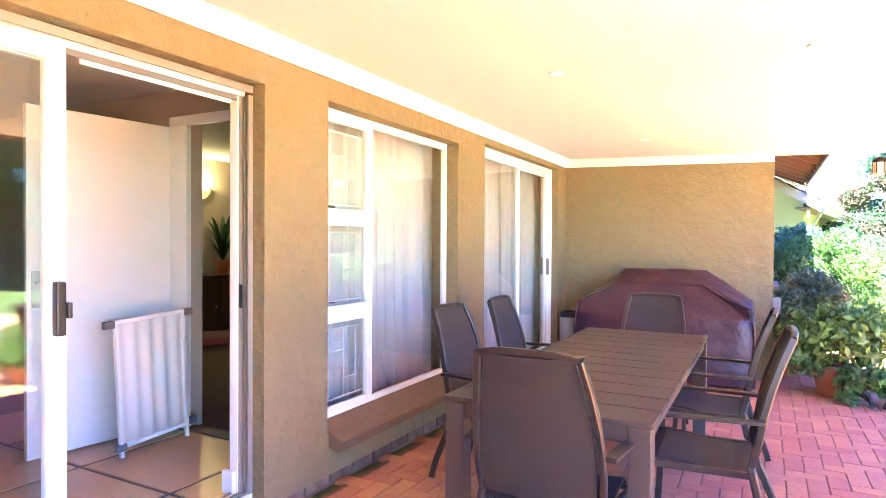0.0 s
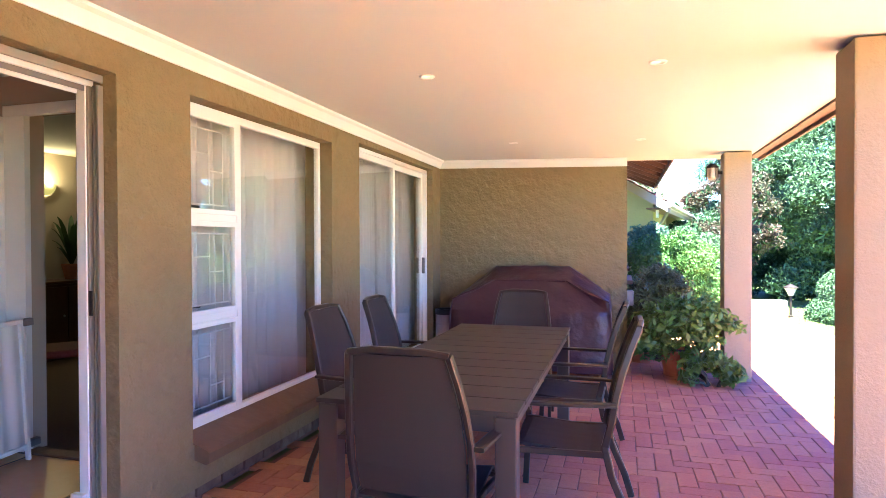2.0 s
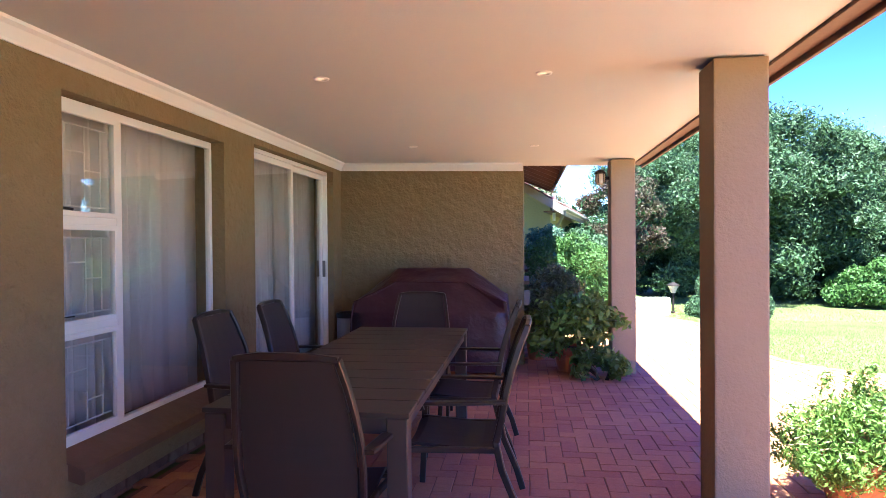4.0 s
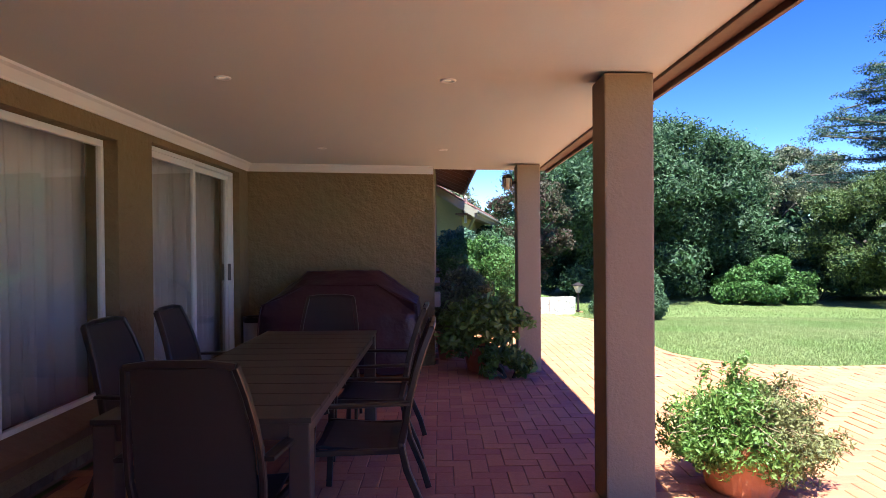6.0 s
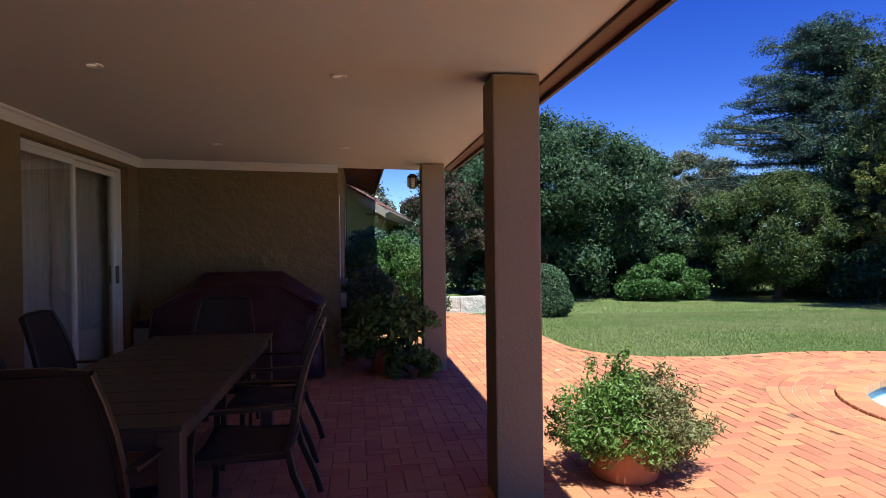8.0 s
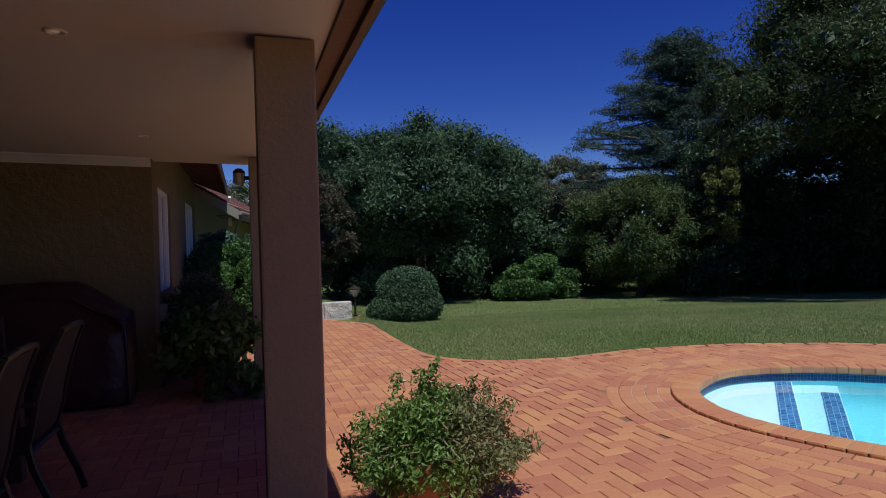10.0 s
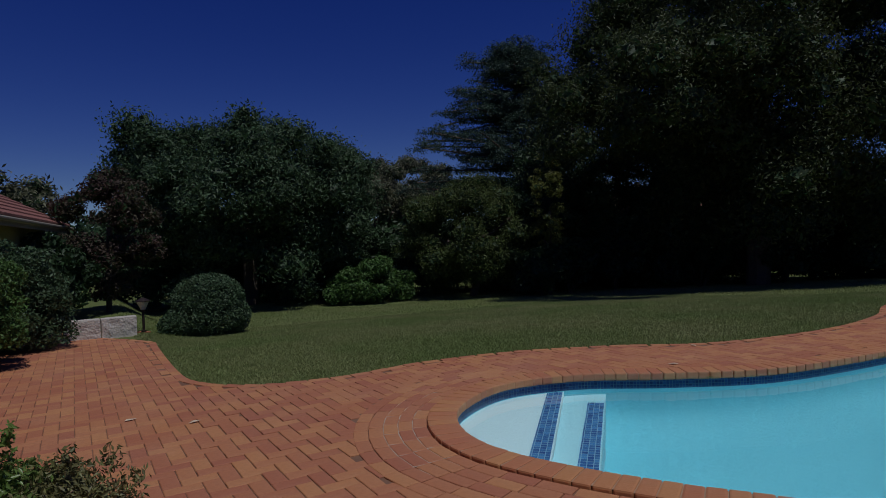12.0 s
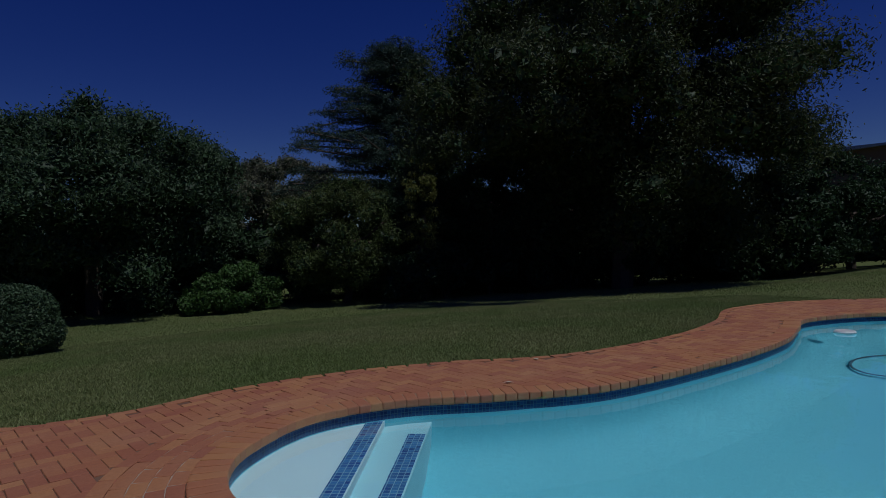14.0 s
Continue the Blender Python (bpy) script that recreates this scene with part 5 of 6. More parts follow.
# cedar with flat tiers
rng = np.random.default_rng(31)
ced = thing("cedar_tree", "tall blue-green cedar with flat spreading tiers", "tree", pose(25.2, 31.8, -0.35))
bm = bmesh.new()
sweep(bm, [(0, 0, -0.1), (0.1, 0, 5)], 0.32, 0.32, 8)
sweep(bm, [(0.1, 0, 4.9), (0, 0.1, 9)], 0.22, 0.22, 8)
sweep(bm, [(0, 0.1, 8.9), (0.1, 0, 13.0)], 0.10, 0.10, 8)
tiers = []
for k in range(14):
    z = 3.9 + k * 0.68 + rng.uniform(-0.2, 0.2)
    reach = 5.6 * (1 - (k / 14) ** 2.2) + 1.1
    for j in range(9):
        a = 2 * math.pi * (j + rng.uniform(-0.35, 0.35)) / 9 + k * 0.8
        L = reach * rng.uniform(0.35, 1.1)
        e = Vector((L * math.cos(a), L * math.sin(a), z + rng.uniform(-0.25, 0.45)))
        sweep(bm, [(0, 0, z - 0.1), (e.x * 0.5, e.y * 0.5, z + 0.05), tuple(e)], 0.05, 0.05, 5)
        side = Vector((-math.sin(a), math.cos(a), 0))
        for q in (0.3, 0.5, 0.68, 0.85, 1.0):
            for g in (-1, 1):
                c = Vector((e.x * q, e.y * q, z * (1 - q) + e.z * q)) + side * g * rng.uniform(0.15, 0.75)
                w = rng.uniform(0.32, 0.70)
                tiers.append(((c.x, c.y, c.z + rng.uniform(-0.22, 0.10)), (w, w, rng.uniform(0.16, 0.36))))
    for j in range(4):
        a = rng.uniform(0, 2 * math.pi)
        q = reach * rng.uniform(0.1, 0.35)
        tiers.append(((q * math.cos(a), q * math.sin(a), z + rng.uniform(-0.3, 0.3)), (0.8, 0.8, 0.5)))
part("trunk", bm, BARK, ced)
p, u = on_blobs(tiers, 130000, rng, 0.8, -0.8)
leaf_cloud("crown", p, u * 0.4 + np.array((0, 0, 1.0)), 0.17, 0.30, LEAF_CEDAR, ced, rng, 0.2, 0.7)


def bush(name, label, at, blobs, n, leaf, material, seed, aspect=0.5, depth=0.4, category="shrub", low=-0.9, group="", spread=0.9):
    rng = np.random.default_rng(seed)
    g = float(gz(at[0], at[1])) - 0.03
    t = thing(name, label, category, pose(at[0], at[1], g), group)
    bm = bmesh.new()
    for k in range(7):
        b = blobs[k % len(blobs)]
        e = Vector(b[0]) + Vector(rng.normal(0, 0.25, 3)) * min(b[1])
        sweep(bm, [(rng.uniform(-.05, .05), rng.uniform(-.05, .05), -0.05), (e.x * 0.4, e.y * 0.4, e.z * 0.55), (e.x, e.y, max(e.z, 0.1))], 0.014, 0.014, 5)
    part("stem", bm, BARK, t)
    p, u = on_blobs(blobs, n, rng, depth, low)
    p[:, 2] = np.maximum(p[:, 2], 0.01)
    leaf_cloud("foliage", p, u, leaf, aspect, material, t, rng, spread=spread)
    return t


rng = np.random.default_rng(5)
bush("clipped_bush", "round clipped dark green bush at the lawn's corner", (4.75, 17.1), [((0.05, 0, 0.78), (0.76, 0.72, 0.56)), ((0.0, 0, 0.38), (0.88, 0.82, 0.42)), ((-0.5, -0.2, 0.3), (0.5, 0.45, 0.32)), ((0.4, -0.1, 0.4), (0.5, 0.5, 0.45))], 17000, 0.062, LEAF_MID, 41, 0.5, 0.22)
bush("low_shrub", "bright green low spreading shrub", (12.3, 25.0), clumps((0, 0, 0.5), (1.75, 1.2, 1.25), 40, 0.42, rng, -0.2), 16000, 0.14, LEAF_BRIGHT, 42)
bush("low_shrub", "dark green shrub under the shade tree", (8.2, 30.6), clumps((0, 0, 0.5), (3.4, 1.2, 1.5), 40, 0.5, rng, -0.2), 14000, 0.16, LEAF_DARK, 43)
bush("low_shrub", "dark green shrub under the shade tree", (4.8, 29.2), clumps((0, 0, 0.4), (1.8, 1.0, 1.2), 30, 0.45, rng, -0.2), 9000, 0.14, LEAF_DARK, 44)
bush("hedge_shrub", "leafy bright green shrub beside the low wall", (1.35, 15.9), clumps((0, 0, 0.75), (0.95, 0.8, 1.05), 60, 0.28, rng, -0.6), 24000, 0.068, LEAF_MID, 45)
bush("hedge_shrub", "sunlit bright green shrub behind the creeper", (0.95, 14.0), clumps((0, 0, 0.8), (0.75, 0.9, 0.95), 70, 0.26, rng, -0.6), 30000, 0.058, LEAF_BRIGHT, 46)
bush("creeper", "dark bluish creeper hanging on the gable wall of the wing", (0.62, 16.0), clumps((0, 0, 1.05), (0.48, 0.3, 1.0), 60, 0.2, rng, -0.7), 9000, 0.075, LEAF_CREEPER, 47, 0.5, 0.9)
bush("creeper", "low dark creeper at the foot of the house wall", (0.42, 13.0), clumps((0, 0, 0.5), (0.16, 0.95, 0.48), 50, 0.17, rng, -0.7), 6000, 0.07, LEAF_CREEPER, 52, 0.5, 0.9)

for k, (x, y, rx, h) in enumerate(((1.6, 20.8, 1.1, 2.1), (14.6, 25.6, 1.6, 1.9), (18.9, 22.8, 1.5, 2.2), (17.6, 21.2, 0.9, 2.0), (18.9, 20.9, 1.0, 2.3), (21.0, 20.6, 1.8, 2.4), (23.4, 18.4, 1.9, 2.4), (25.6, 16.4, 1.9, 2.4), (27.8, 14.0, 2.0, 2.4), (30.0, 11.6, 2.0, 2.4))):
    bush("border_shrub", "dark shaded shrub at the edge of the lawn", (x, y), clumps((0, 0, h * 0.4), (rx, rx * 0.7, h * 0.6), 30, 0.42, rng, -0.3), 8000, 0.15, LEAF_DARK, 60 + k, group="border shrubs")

for k, a in enumerate(range(18, 80, 5)):
    x, y = 3.4 + 27.5 * math.cos(radians(a)), 3.6 + 27.5 * math.sin(radians(a))
    bush("tall_shrub", "tall dense dark shrub closing the garden", (x, y), clumps((0, 0, 1.1), (2.1, 1.6, 2.0), 30, 0.6, rng, -0.5), 7000, 0.22, LEAF_DARK, 90 + k, group="boundary shrubs")

# pots beside the end wall
def pot(name, label, x, y, r, h, g=None):
    t = thing(name, label, "plant pot", pose(x, y, float(gz(x, y))))
    bm = bmesh.new()
    lathe(bm, [(r * 0.70, 0.0), (r * 0.74, 0.02), (r * 0.95, h * 0.8), (r * 0.97, h * 0.86), (r * 1.04, h * 0.87), (r * 1.05, h * 0.98), (r * 0.98, h), (r * 0.9, h * 0.97), (r * 0.86, h * 0.85)], 28, wobble=0.006)
    part("pot", bm, TERRA, t)
    bm = bmesh.new()
    lathe(bm, [(r * 0.5, h * 0.84), (r * 0.87, h * 0.86)], 20)
    part("soil", bm, BARK, t, "dark potting soil")
    return t


pot("terracotta_pot", "terracotta pot at the end of the veranda", 0.74, 9.98, 0.21, 0.30)
bush("potted_shrub", "leafy green shrub spilling over a terracotta pot", (0.82, 10.02), clumps((0, -0.08, 0.55), (0.56, 0.44, 0.40), 46, 0.15, rng, -0.7) + [((0.42, -0.35, 0.62), (0.16, 0.08, 0.06)), ((0.30, -0.3, 0.75), (0.14, 0.1, 0.08)), ((-0.35, -0.3, 0.42), (0.15, 0.1, 0.1))], 3000, 0.092, LEAF_PATIO, 48, 0.48, 0.9)
bush("trailing_plant", "trailing green plant lying on the paving before the pot", (1.04, 9.50), clumps((-0.02, 0.05, 0.13), (0.33, 0.20, 0.24), 24, 0.10, rng, -0.3), 620, 0.11, LEAF_PATIO, 49, 0.5, 0.9)
pot("terracotta_pot", "smaller terracotta pot beside the end wall", 0.36, 10.75, 0.16, 0.30)
bush("potted_shrub", "dense dark small-leaved shrub behind the pots", (0.58, 11.0), clumps((0, 0, 0.68), (0.48, 0.45, 0.54), 60, 0.15, rng, -0.7), 9500, 0.06, LEAF_SMALL, 50, 0.45, 0.85)

# the large planter beside the near pillar
PX, PY = 2.10, 6.38
pot("terracotta_planter", "large terracotta planter standing in the sun", PX - 0.03, PY - 0.10, 0.275, 0.33)
rng2 = np.random.default_rng(8)
bl = clumps((0.09, 0, 0.37), (0.47, 0.42, 0.26), 85, 0.115, rng2, -0.9) + [((0.0, 0.0, 0.70), (0.09, 0.09, 0.10)), ((-0.34, 0, 0.50), (0.10, 0.1, 0.09)), ((0.30, 0.05, 0.50), (0.18, 0.18, 0.12)), ((0.06, 0.0, 0.78), (0.04, 0.04, 0.08)), ((-0.14, 0.1, 0.68), (0.05, 0.05, 0.09)), ((0.26, -0.05, 0.66), (0.05, 0.05, 0.08)), ((0.50, 0.0, 0.52), (0.07, 0.07, 0.06)), ((-0.44, 0.0, 0.42), (0.06, 0.06, 0.07)), ((0.42, 0.1, 0.60), (0.05, 0.05, 0.07))]
low_l = clumps((-0.20, -0.08, 0.31), (0.28, 0.20, 0.10), 18, 0.09, rng2, -0.9)
low_r = clumps((0.30, -0.06, 0.30), (0.26, 0.20, 0.10), 18, 0.09, rng2, -0.9)
green = [b for b in bl if b[0][0] < 0.10] + low_l
dry = [b for b in bl if b[0][0] >= 0.10] + low_r
pl = bush("planter_shrub", "bushy planter shrub, half green and half dry yellowish", (PX - 0.05, PY - 0.06), green, 13000, 0.036, LEAF_PATIO, 51, 0.38, 0.9)
p, u = on_blobs(dry, 12000, rng2, 0.9, -0.9)
p[:, 2] = np.maximum(p[:, 2], 0.01)
tagged(leaf_cloud("dry_foliage", p, u, 0.033, 0.36, LEAF_DRY, pl, rng2), "dry yellowish leaves")
bm = bmesh.new()
for k in range(60):
    d = Vector(rng2.normal(0, 1, 3))
    d.z = abs(d.z) * 0.8 + 0.1
    d.normalize()
    e = Vector((d.x * 0.46, d.y * 0.44, 0.34 + d.z * 0.28))
    m = Vector((e.x * 0.55, e.y * 0.55, 0.34 + (e.z - 0.34) * 0.6)) + Vector(rng2.normal(0, 0.03, 3))
    sweep(bm, [(d.x * 0.08, d.y * 0.08, 0.2), tuple(m), tuple(e)], 0.004, 0.004, 5)
part("twig", bm, mat("dry_twig", (0.24, 0.17, 0.10), 0.8), pl)

# background hedge and far houses
rng = np.random.default_rng(77)
hb = []
for k in range(110):
    a = k / 109
    ang = math.radians(112 - 150 * a)
    R = 44 + rng.uniform(-3, 3)
    hb.append(((3 + R * math.cos(ang), 3 + R * math.sin(ang), rng.uniform(0.3, 1.6)), (2.6, 2.6, rng.uniform(1.6, 3.2))))
p, u = on_blobs(hb, 60000, rng, 0.4, -0.5)
tagged(leaf_cloud("far_hedge", p, u, 0.5, 0.5, LEAF_DARK, None, rng), "dark green boundary hedge and far woods", "hedge", kind="stuff")


def far_house(name, label, x, y, w, d, h, roof, rot, wallmat, roofmat):
    t = thing(name, label, "house", pose(x, y, -0.5, 0, 0, rot))
    part("wall", boxm(-w / 2, w / 2, -d / 2, d / 2, 0, h), wallmat, t)
    bm = bmesh.new()
    vs = [bm.verts.new(q) for q in ((-w / 2 - 0.4, -d / 2 - 0.4, h), (w / 2 + 0.4, -d / 2 - 0.4, h), (w / 2 + 0.4, d / 2 + 0.4, h), (-w / 2 - 0.4, d / 2 + 0.4, h), (-w / 2 - 0.4, 0, h + roof), (w / 2 + 0.4, 0, h + roof))]
    for f in ((0, 1, 5, 4), (2, 3, 4, 5), (0, 4, 3), (1, 2, 5), (0, 3, 2, 1)):
        bm.faces.new([vs[i] for i in f])
    part("roof", bm, roofmat, t)
    return t


far_house("far_house", "pale house with low roof behind the trees", 22.5, 46.0, 7, 5, 2.6, 1.1, -25, FARWALL, FARWALL)
far_house("far_house", "house with red tiled roof behind the trees", 30.0, 26.5, 8, 6, 2.6, 1.7, -40, FARWALL, REDTILE)
fh = far_house("far_house", "flat house with roof aerial beyond the hedge", 52.5, 15.0, 6, 12, 6.9, 0.3, -20, mat("ochre_far_wall", (0.30, 0.17, 0.07), 0.8, spots=[(1, 0.3, (0.25, 0.14, 0.06))]), FARWALL)
bm = bmesh.new()
sweep(bm, [(-2, 3, 6.9), (-2, 3, 9.0)], 0.05, 0.05, 6)
for z, l in ((8.9, 1.4), (8.2, 2.0)):
    sweep(bm, [(-2, 3 - l, z), (-2, 3 + l, z)], 0.03, 0.03, 6)
part("aerial", bm, GREYPL, fh, "thin metal roof aerial")
# ---- lawn blades ----
rng = np.random.default_rng(3)


def blades(name, count, xr, yr, size, label):
    x, y = rng.uniform(*xr, count), rng.uniform(*yr, count)
    ok = ~inside(PAVED, x, y) & (x > 3.3)
    x, y = x[ok], y[ok]
    n = len(x)
    z = gz(x, y) - 0.029
    a = rng.uniform(0, 2 * math.pi, n)
    h = size * rng.uniform(0.5, 1.3, n)
    w = size * 0.22
    lean = rng.normal(0, 0.5, (n, 2)) * h[:, None]
    v = np.stack([np.stack([x + w * np.cos(a), y + w * np.sin(a), z], 1), np.stack([x - w * np.cos(a), y - w * np.sin(a), z], 1), np.stack([x + lean[:, 0], y + lean[:, 1], z + h], 1)], 1).reshape(-1, 3)
    me = bpy.data.meshes.new(name)
    me.vertices.add(3 * n)
    me.vertices.foreach_set("co", v.ravel().astype(np.float32))
    me.loops.add(3 * n)
    me.loops.foreach_set("vertex_index", np.arange(3 * n, dtype=np.int32))
    me.polygons.add(n)
    me.polygons.foreach_set("loop_start", np.arange(0, 3 * n, 3, dtype=np.int32))
    me.update(calc_edges=True)
    me.materials.append(BLADE)
    return tagged(new(name, me), label, "grass", kind="stuff")


blades("grass", 620000, (3.3, 18), (7.5, 18), 0.026, "short mown lawn grass with dry tips")
blades("grass", 330000, (3.3, 36), (6, 30), 0.034, "short mown lawn grass farther off")

# ---- pool ----
pool = thing("pool", "kidney-shaped garden pool with brick coping and entry steps", "pool", kind="structure")
N = len(POOL)
WZ = -0.115
C = np.array([POOL[(i + 1) % N] - POOL[i - 1] for i in range(N)])
C /= np.linalg.norm(C, axis=1, keepdims=True)
OUT = np.stack([-C[:, 1], C[:, 0]], 1)
if inside(POOL, *(POOL[0] + OUT[0] * 0.05)[:, None])[0]:
    OUT = -OUT


def ring_wall(name, z0, z1, material, label, uv=False):
    bm = bmesh.new()
    lay = bm.loops.layers.uv.new("UVMap") if uv else None
    s = 0.0
    lens = [0.0]
    for i in range(N):
        s += float(np.linalg.norm(POOL[(i + 1) % N] - POOL[i]))
        lens.append(s)
    lo = [bm.verts.new((*q, z0)) for q in POOL]
    hi = [bm.verts.new((*q, z1)) for q in POOL]
    for i in range(N):
        j = (i + 1) % N
        f = bm.faces.new((lo[j], lo[i], hi[i], hi[j]))
        if uv:
            for l, c in zip(f.loops, ((lens[i + 1], z0), (lens[i], z0), (lens[i], z1), (lens[i + 1], z1))):
                l[lay].uv = c
    return part(name, bm, material, pool, label)


ring_wall("tile_band", -0.21, -0.02, MOSAIC, "dark blue mosaic waterline band", True)
bm = bmesh.new()
ra = [bm.verts.new((*(POOL[i] - OUT[i] * 0.012), 0.018)) for i in range(N)]
rb = [bm.verts.new((*(POOL[i] + OUT[i] * 0.20), 0.018)) for i in range(N)]
rc = [bm.verts.new((*(POOL[i] - OUT[i] * 0.012), -0.05)) for i in range(N)]
for i in range(N):
    j = (i + 1) % N
    bm.faces.new((ra[i], ra[j], rb[j], rb[i]))
    bm.faces.new((rc[i], rc[j], ra[j], ra[i]))
part("coping_mortar", bm, mat("coping_mortar", (0.42, 0.27, 0.17), 0.9, spots=[(20, 0.5, (0.32, 0.18, 0.10))]), pool)
bm = bmesh.new()
prev = None
for off, z in ((0.0, -0.21), (0.02, -0.55), (0.08, -0.85), (0.22, -1.05), (0.45, -1.18), (0.8, -1.25)):
    row = [bm.verts.new((*(POOL[i] - OUT[i] * off), z)) for i in range(N)]
    if prev:
        for i in range(N):
            bm.faces.new((prev[i], prev[(i + 1) % N], row[(i + 1) % N], row[i]))
    prev = row
part("basin_wall", bm, POOLPAINT, pool, "pale blue plastered pool wall", smooth=True)
bm = bmesh.new()
bm.faces.new([bm.verts.new((*q, -1.252)) for q in POOL])
bmesh.ops.triangulate(bm, faces=bm.faces)
part("basin_floor", bm, POOLPAINT, pool, "pale blue plastered pool floor")


def clip(poly, a, b):
    """The part of poly on the left of the line a to b."""
    a, b = np.array(a, float), np.array(b, float)
    d = b - a
    side = lambda q: d[0] * (q[1] - a[1]) - d[1] * (q[0] - a[0])
    out = []
    for i in range(len(poly)):
        p, q = poly[i], poly[(i + 1) % len(poly)]
        sp, sq = side(p), side(q)
        if sp >= 0:
            out.append(p)
        if sp * sq < 0:
            out.append(p + (q - p) * sp / (sp - sq))
    return np.array(out)


STEP1 = ((4.825, 6.30), (6.635, 8.08))
STEP2 = ((5.015, 6.04), (7.055, 7.90))
for (a, b), z, mtl, nm in ((STEP1, -0.235, SHELF, "shelf"), (STEP2, -0.40, STEPPAINT, "step")):
    poly = clip(POOL, a, b)
    inner = [q for q in poly]
    bm = bmesh.new()
    top = [bm.verts.new((*q, z)) for q in inner]
    bot = [bm.verts.new((*q, -1.249)) for q in inner]
    bm.faces.new(top)
    for i in range(len(top)):
        j = (i + 1) % len(top)
        bm.faces.new((top[i], bot[i], bot[j], top[j]))
    bmesh.ops.triangulate(bm, faces=[f for f in bm.faces if len(f.verts) > 4])
    part(nm, bm, mtl, pool, "white plastered pool step")
    A, B = np.array(a), np.array(b)
    t = (B - A) / np.linalg.norm(B - A)
    nrm = np.array((-t[1], t[0]))
    L = np.linalg.norm(B - A)
    bm = bmesh.new()
    lay = bm.loops.layers.uv.new("UVMap")
    s0, s1, o0, o1 = 0.10, L - (0.42 if nm == "step" else 0.05), 0.012, 0.165
    f = bm.faces.new([bm.verts.new((*(A + t * s + nrm * o), z + 0.005)) for s, o in ((s0, o0), (s0, o1), (s1, o1), (s1, o0))][::-1])
    for l, c in zip(f.loops, ((s1, o0), (s1, o1), (s0, o1), (s0, o0))):
        l[lay].uv = c
    part("tile_strip", bm, MOSAIC_STEP, pool, "dark blue mosaic nosing strip")
bm = bmesh.new()
bm.faces.new([bm.verts.new((*q, WZ)) for q in POOL[::-1]])
bmesh.ops.triangulate(bm, faces=bm.faces)
water = tagged(link("water", bm, WATER), "clear still turquoise pool water", "water", kind="structure")
water.visible_shadow = False
# pool cleaner hose lying on the floor
bm = bmesh.new()
sweep(bm, [(12.9 + 0.55 * math.cos(t) * 1.3, 5.5 + 0.5 * math.sin(t), -1.2 + 0.02 * t) for t in np.linspace(0.4, 6.6, 36)], 0.022, 0.022, 8)
tagged(link("pool_hose", bm, mat("grey_blue_hose", (0.06, 0.12, 0.17), 0.5)), "dark pool cleaner hose coiled in the water", "hose")
bm = bmesh.new()
lathe(bm, [(0.02, -0.02), (0.13, -0.02), (0.15, 0.02), (0.13, 0.04), (0.03, 0.04)], 20, (13.9, 6.35, WZ))
tagged(link("pool_float", bm, WHITE), "white ring float on the pool water", "float")

# ---- bricks ----
def brick_mesh(name, l, w, h, ch, material):
    a, b = l / 2, w / 2
    v = [(-a, -b, -h), (a, -b, -h), (a, b, -h), (-a, b, -h), (-a, -b, -ch), (a, -b, -ch), (a, b, -ch), (-a, b, -ch), (-a + ch, -b + ch, 0), (a - ch, -b + ch, 0), (a - ch, b - ch, 0), (-a + ch, b - ch, 0)]
    f = [(8, 9, 10, 11)] + [(4 + i, 4 + (i + 1) % 4, 8 + (i + 1) % 4, 8 + i) for i in range(4)] + [(i, (i + 1) % 4, 4 + (i + 1) % 4, 4 + i) for i in range(4)]
    me = bpy.data.meshes.new(name)
    me.from_pydata(v, [], f)
    me.materials.append(material)
    return me, np.array(v), f


W = 0.1155
paver, PV, PF = brick_mesh("brick", 2 * W - 0.005, W - 0.005, 0.03, 0.004, PAVER)
spots = []
for i in range(int(-2.2 / W) - 1, int(18.7 / W)):
    for j in range(int(-3.4 / W), int(17.0 / W)):
        k = (i - j) % 4
        if k == 0:
            spots.append(((i + 1) * W, (j + 0.5) * W, 0.0))
        elif k == 3:
            spots.append(((i + 0.5) * W, (j + 1) * W, math.pi / 2))
S = np.array(spots)
ok = inside(PAVED, S[:, 0], S[:, 1])
S = S[ok]
dist = pool_distance(S[:, 0], S[:, 1])
west = (S[:, 0] < 6.0) & (S[:, 1] > 4.8) & (S[:, 1] < 9.4)
S = S[(dist > np.where(west, 0.745, 0.23))]
EDGE = np.array(smooth_line(LAWN_EDGE, 8))
gap = np.full(len(S), 1e9)
for q in EDGE:
    gap = np.minimum(gap, (S[:, 0] - q[0]) ** 2 + (S[:, 1] - q[1]) ** 2)
S = S[np.sqrt(gap) > 0.055]
rngb = np.random.default_rng(21)
# courses that follow the pool's edge
arcs = []
def course(offset, pitch, keep):
    line = POOL + OUT * offset
    seg = np.linalg.norm(np.roll(line, -1, 0) - line, axis=1)
    cum = np.concatenate([[0], np.cumsum(seg)])
    count = int(cum[-1] / pitch)
    res = []
    for k in range(count):
        s = (k + 0.5) * cum[-1] / count
        i = int(np.searchsorted(cum, s) - 1)
        f = (s - cum[i]) / max(seg[i], 1e-6)
        p = line[i] * (1 - f) + line[(i + 1) % N] * f
        if keep(p):
            t = line[(i + 1) % N] - line[i]
            res.append((p[0], p[1], math.atan2(t[1], t[0])))
    return res


for r in range(5):
    arcs += course(0.273 + W * r, 2 * W + 0.004, lambda p: p[0] < 6.2 and 4.6 < p[1] < 9.6)
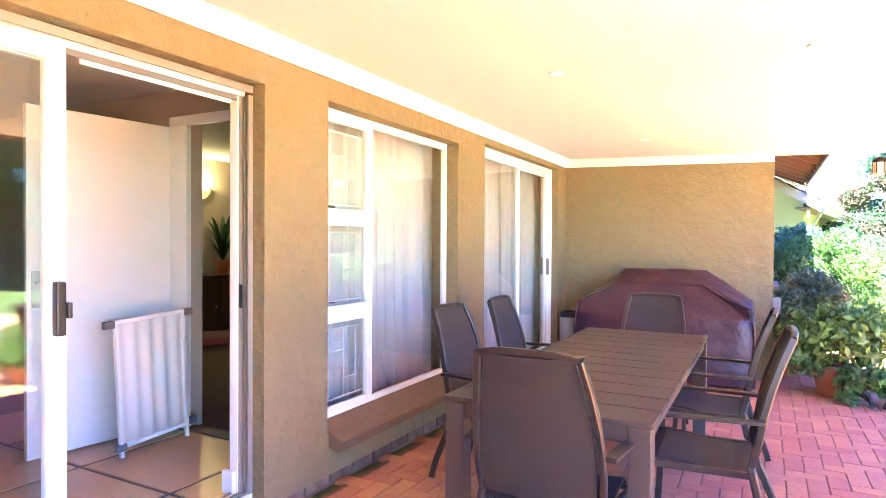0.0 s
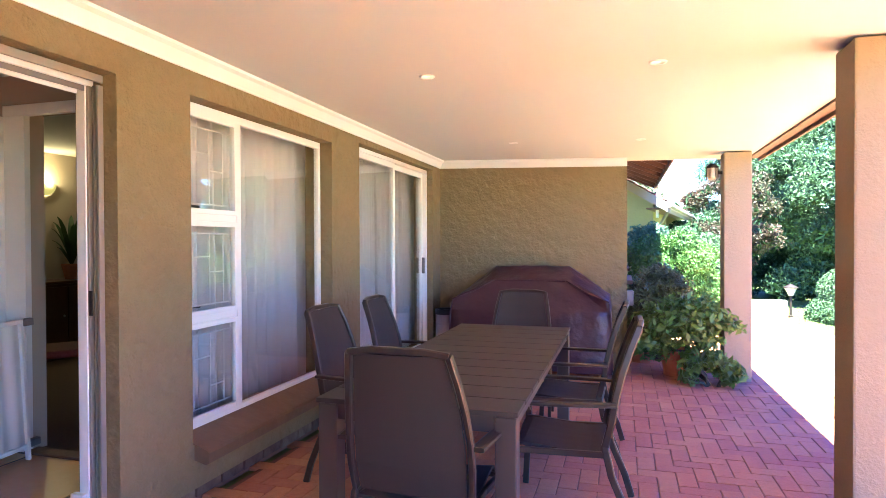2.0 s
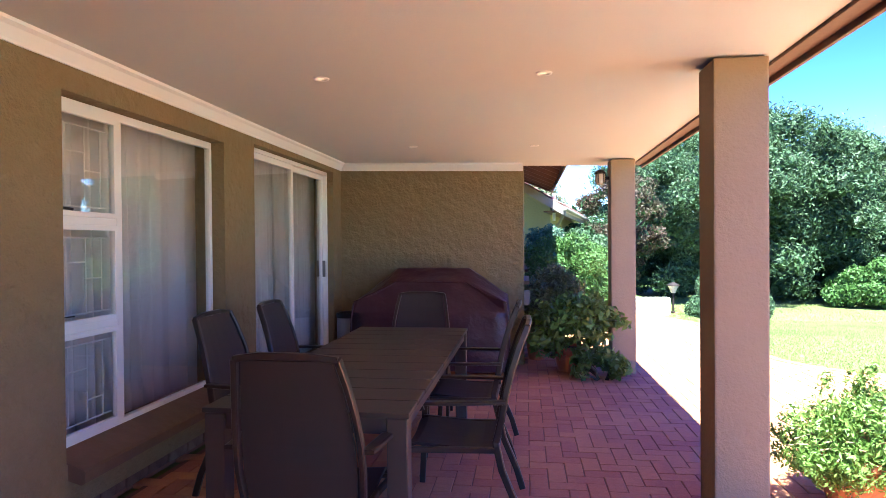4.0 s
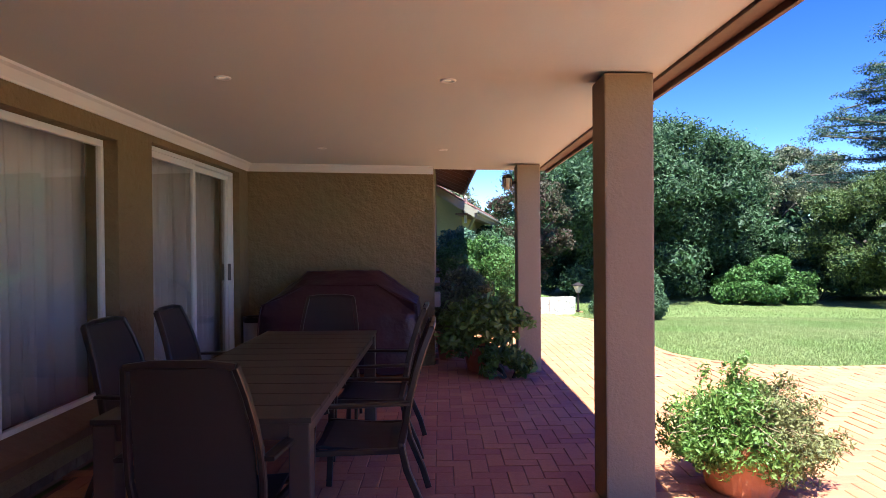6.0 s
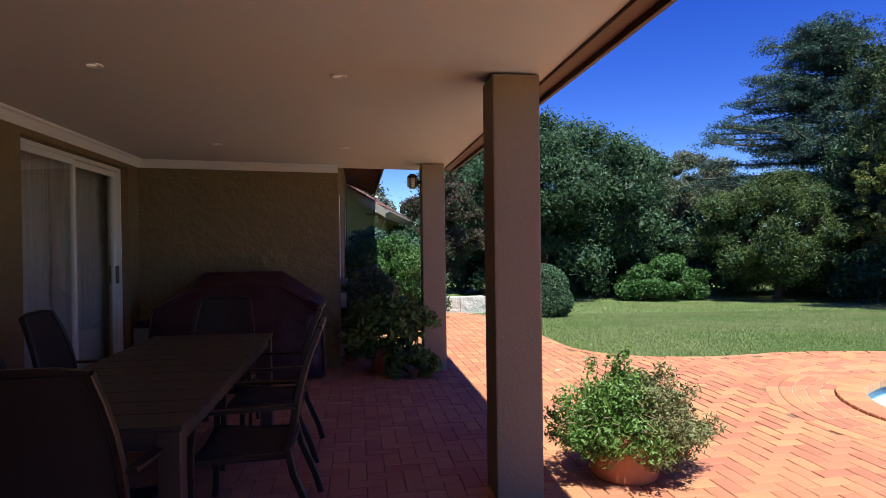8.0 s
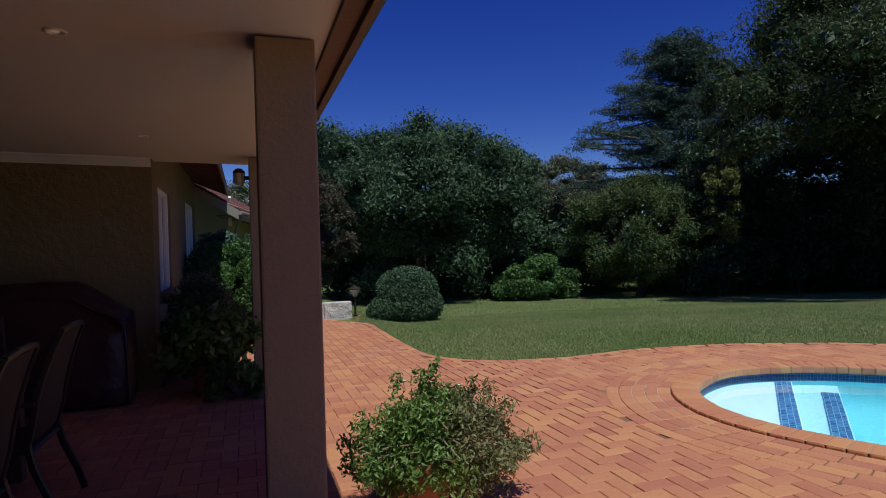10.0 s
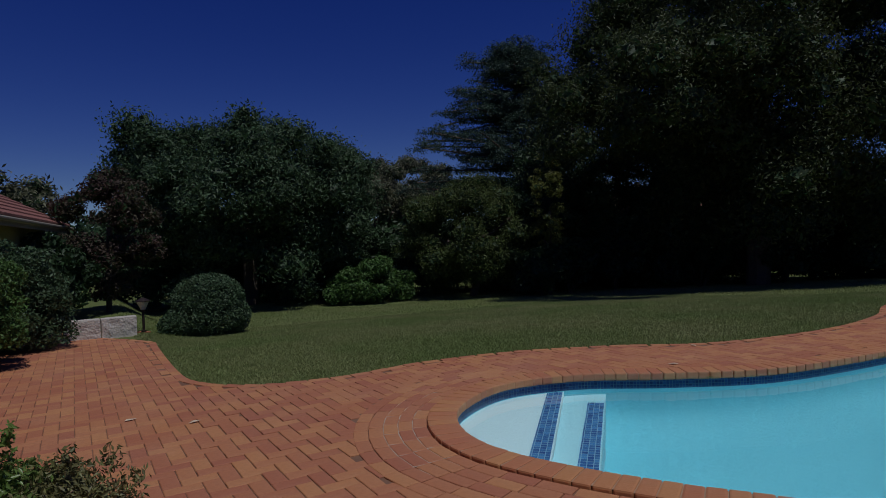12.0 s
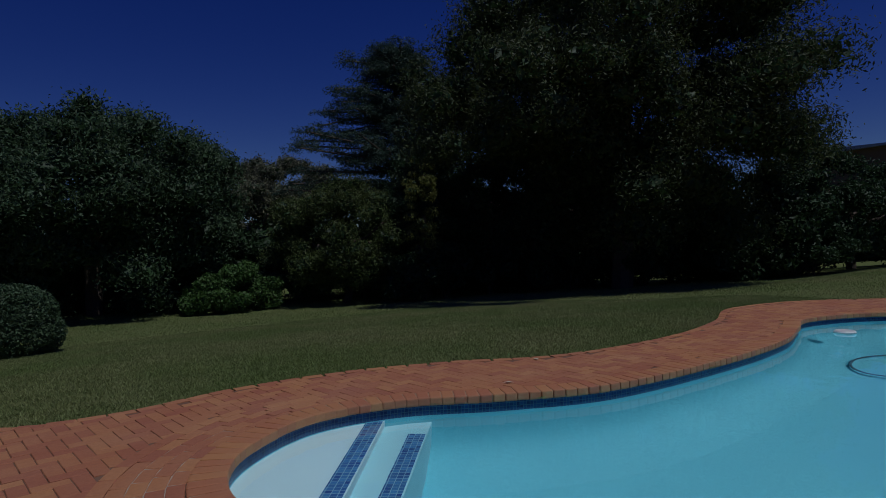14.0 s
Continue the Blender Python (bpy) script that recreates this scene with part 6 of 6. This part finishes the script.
# edging course along the lawn
run = 0.0
for p, q in zip(EDGE, EDGE[1:]):
    d = q - p
    run += float(np.linalg.norm(d))
    if run > 2 * W + 0.004:
        run = 0.0
        arcs.append((p[0], p[1], math.atan2(d[1], d[0])))
S = np.concatenate([np.c_[S, np.full(len(S), -0.002)], np.c_[np.array(arcs), np.full(len(arcs), 0.0015)]])
near = (S[:, 0] > 1.65) & (S[:, 0] < 4.6) & (S[:, 1] > 5.3) & (S[:, 1] < 9.5)
order = np.argsort((S[:, 0] - 3.4) ** 2 + (S[:, 1] - 6.2) ** 2 + np.where(near, 0, 1e6))
single, rest = S[order[:300]], S[order[300:]]
for x, y, a, lift in single:
    ob = new("brick", paver)
    ob.parent = paving
    ob.matrix_basis = pose(x, y, float(gz(x, y)) + lift + rngb.uniform(-0.0012, 0.0012), rngb.normal(0, 0.45), rngb.normal(0, 0.45), math.degrees(a) + rngb.normal(0, 0.5))
c, s = np.cos(rest[:, 2] + rngb.normal(0, 0.008, len(rest))), np.sin(rest[:, 2])
zz = gz(rest[:, 0], rest[:, 1]) + rest[:, 3] + rngb.uniform(-0.0025, 0.0025, len(rest))
V = np.stack([rest[:, 0, None] + c[:, None] * PV[:, 0] - s[:, None] * PV[:, 1], rest[:, 1, None] + s[:, None] * PV[:, 0] + c[:, None] * PV[:, 1], zz[:, None] + PV[None, :, 2]], 2).reshape(-1, 3)
base = np.arange(len(rest)) * len(PV)
F = [tuple(int(b) + i for i in f) for b in base for f in PF]
tagged(pydata("brick_field", V.tolist(), F, PAVER_J, paving), kind="stuff")

# a patch of pale mortar between the courses beside the pool
sel = [i for i in range(N) if POOL[i][0] < 5.5 and 6.7 < POOL[i][1] < 8.05]
bm = bmesh.new()
prev = None
for i in sel:
    row = [bm.verts.new((*(POOL[i] + OUT[i] * (0.222 + 0.06 * k)), -0.0035 + float(gz(*(POOL[i] + OUT[i] * 0.4))))) for k in range(7)]
    if prev and abs(i - last_i) == 1:
        for k in range(6):
            bm.faces.new((prev[k], prev[k + 1], row[k + 1], row[k]))
    prev, last_i = row, i
part("mortar_patch", bm, mat("pale_mortar", (0.50, 0.42, 0.34), 0.9, spots=[(14, 0.8, (0.30, 0.18, 0.11))], bump=[(60, 0.003)]), paving, "pale mortar between the curved courses")

# coping bricks
cm = boxm(-0.0565, 0.0565, -0.122, 0.122, -0.055, 0.022, bevel=0.014)
cme = bpy.data.meshes.new("coping_brick")
cm.to_mesh(cme)
cm.free()
cme.materials.append(COPING)
for x, y, a in course(0.090, 0.1165, lambda p: True)[:330]:
    ob = new("coping_brick", cme)
    ob.parent = pool
    ob.matrix_basis = pose(x, y, rngb.uniform(-0.002, 0.002) + 0.004, 0, 0, math.degrees(a) + rngb.normal(0, 0.5))

# fallen leaves on the paving
for x, y, r in ((2.74, 9.5, 20), (9.05, 8.3, 70), (7.95, 7.75, 130), (3.2, 9.0, 200)):
    bm = bmesh.new()
    vs = [bm.verts.new(q) for q in ((-0.06, 0, 0.006), (-0.02, 0.025, 0.012), (0.06, 0, 0.004), (-0.01, -0.03, 0.010))]
    bm.faces.new(vs)
    ob = link("fallen_leaf", bm, mat("dry_leaf", (0.62, 0.52, 0.38), 0.8))
    ob.matrix_basis = pose(x, y, float(gz(x, y)) + 0.002, 0, 0, r)
    tagged(ob, "pale dry fallen leaf on the paving", "leaf", "fallen leaves")
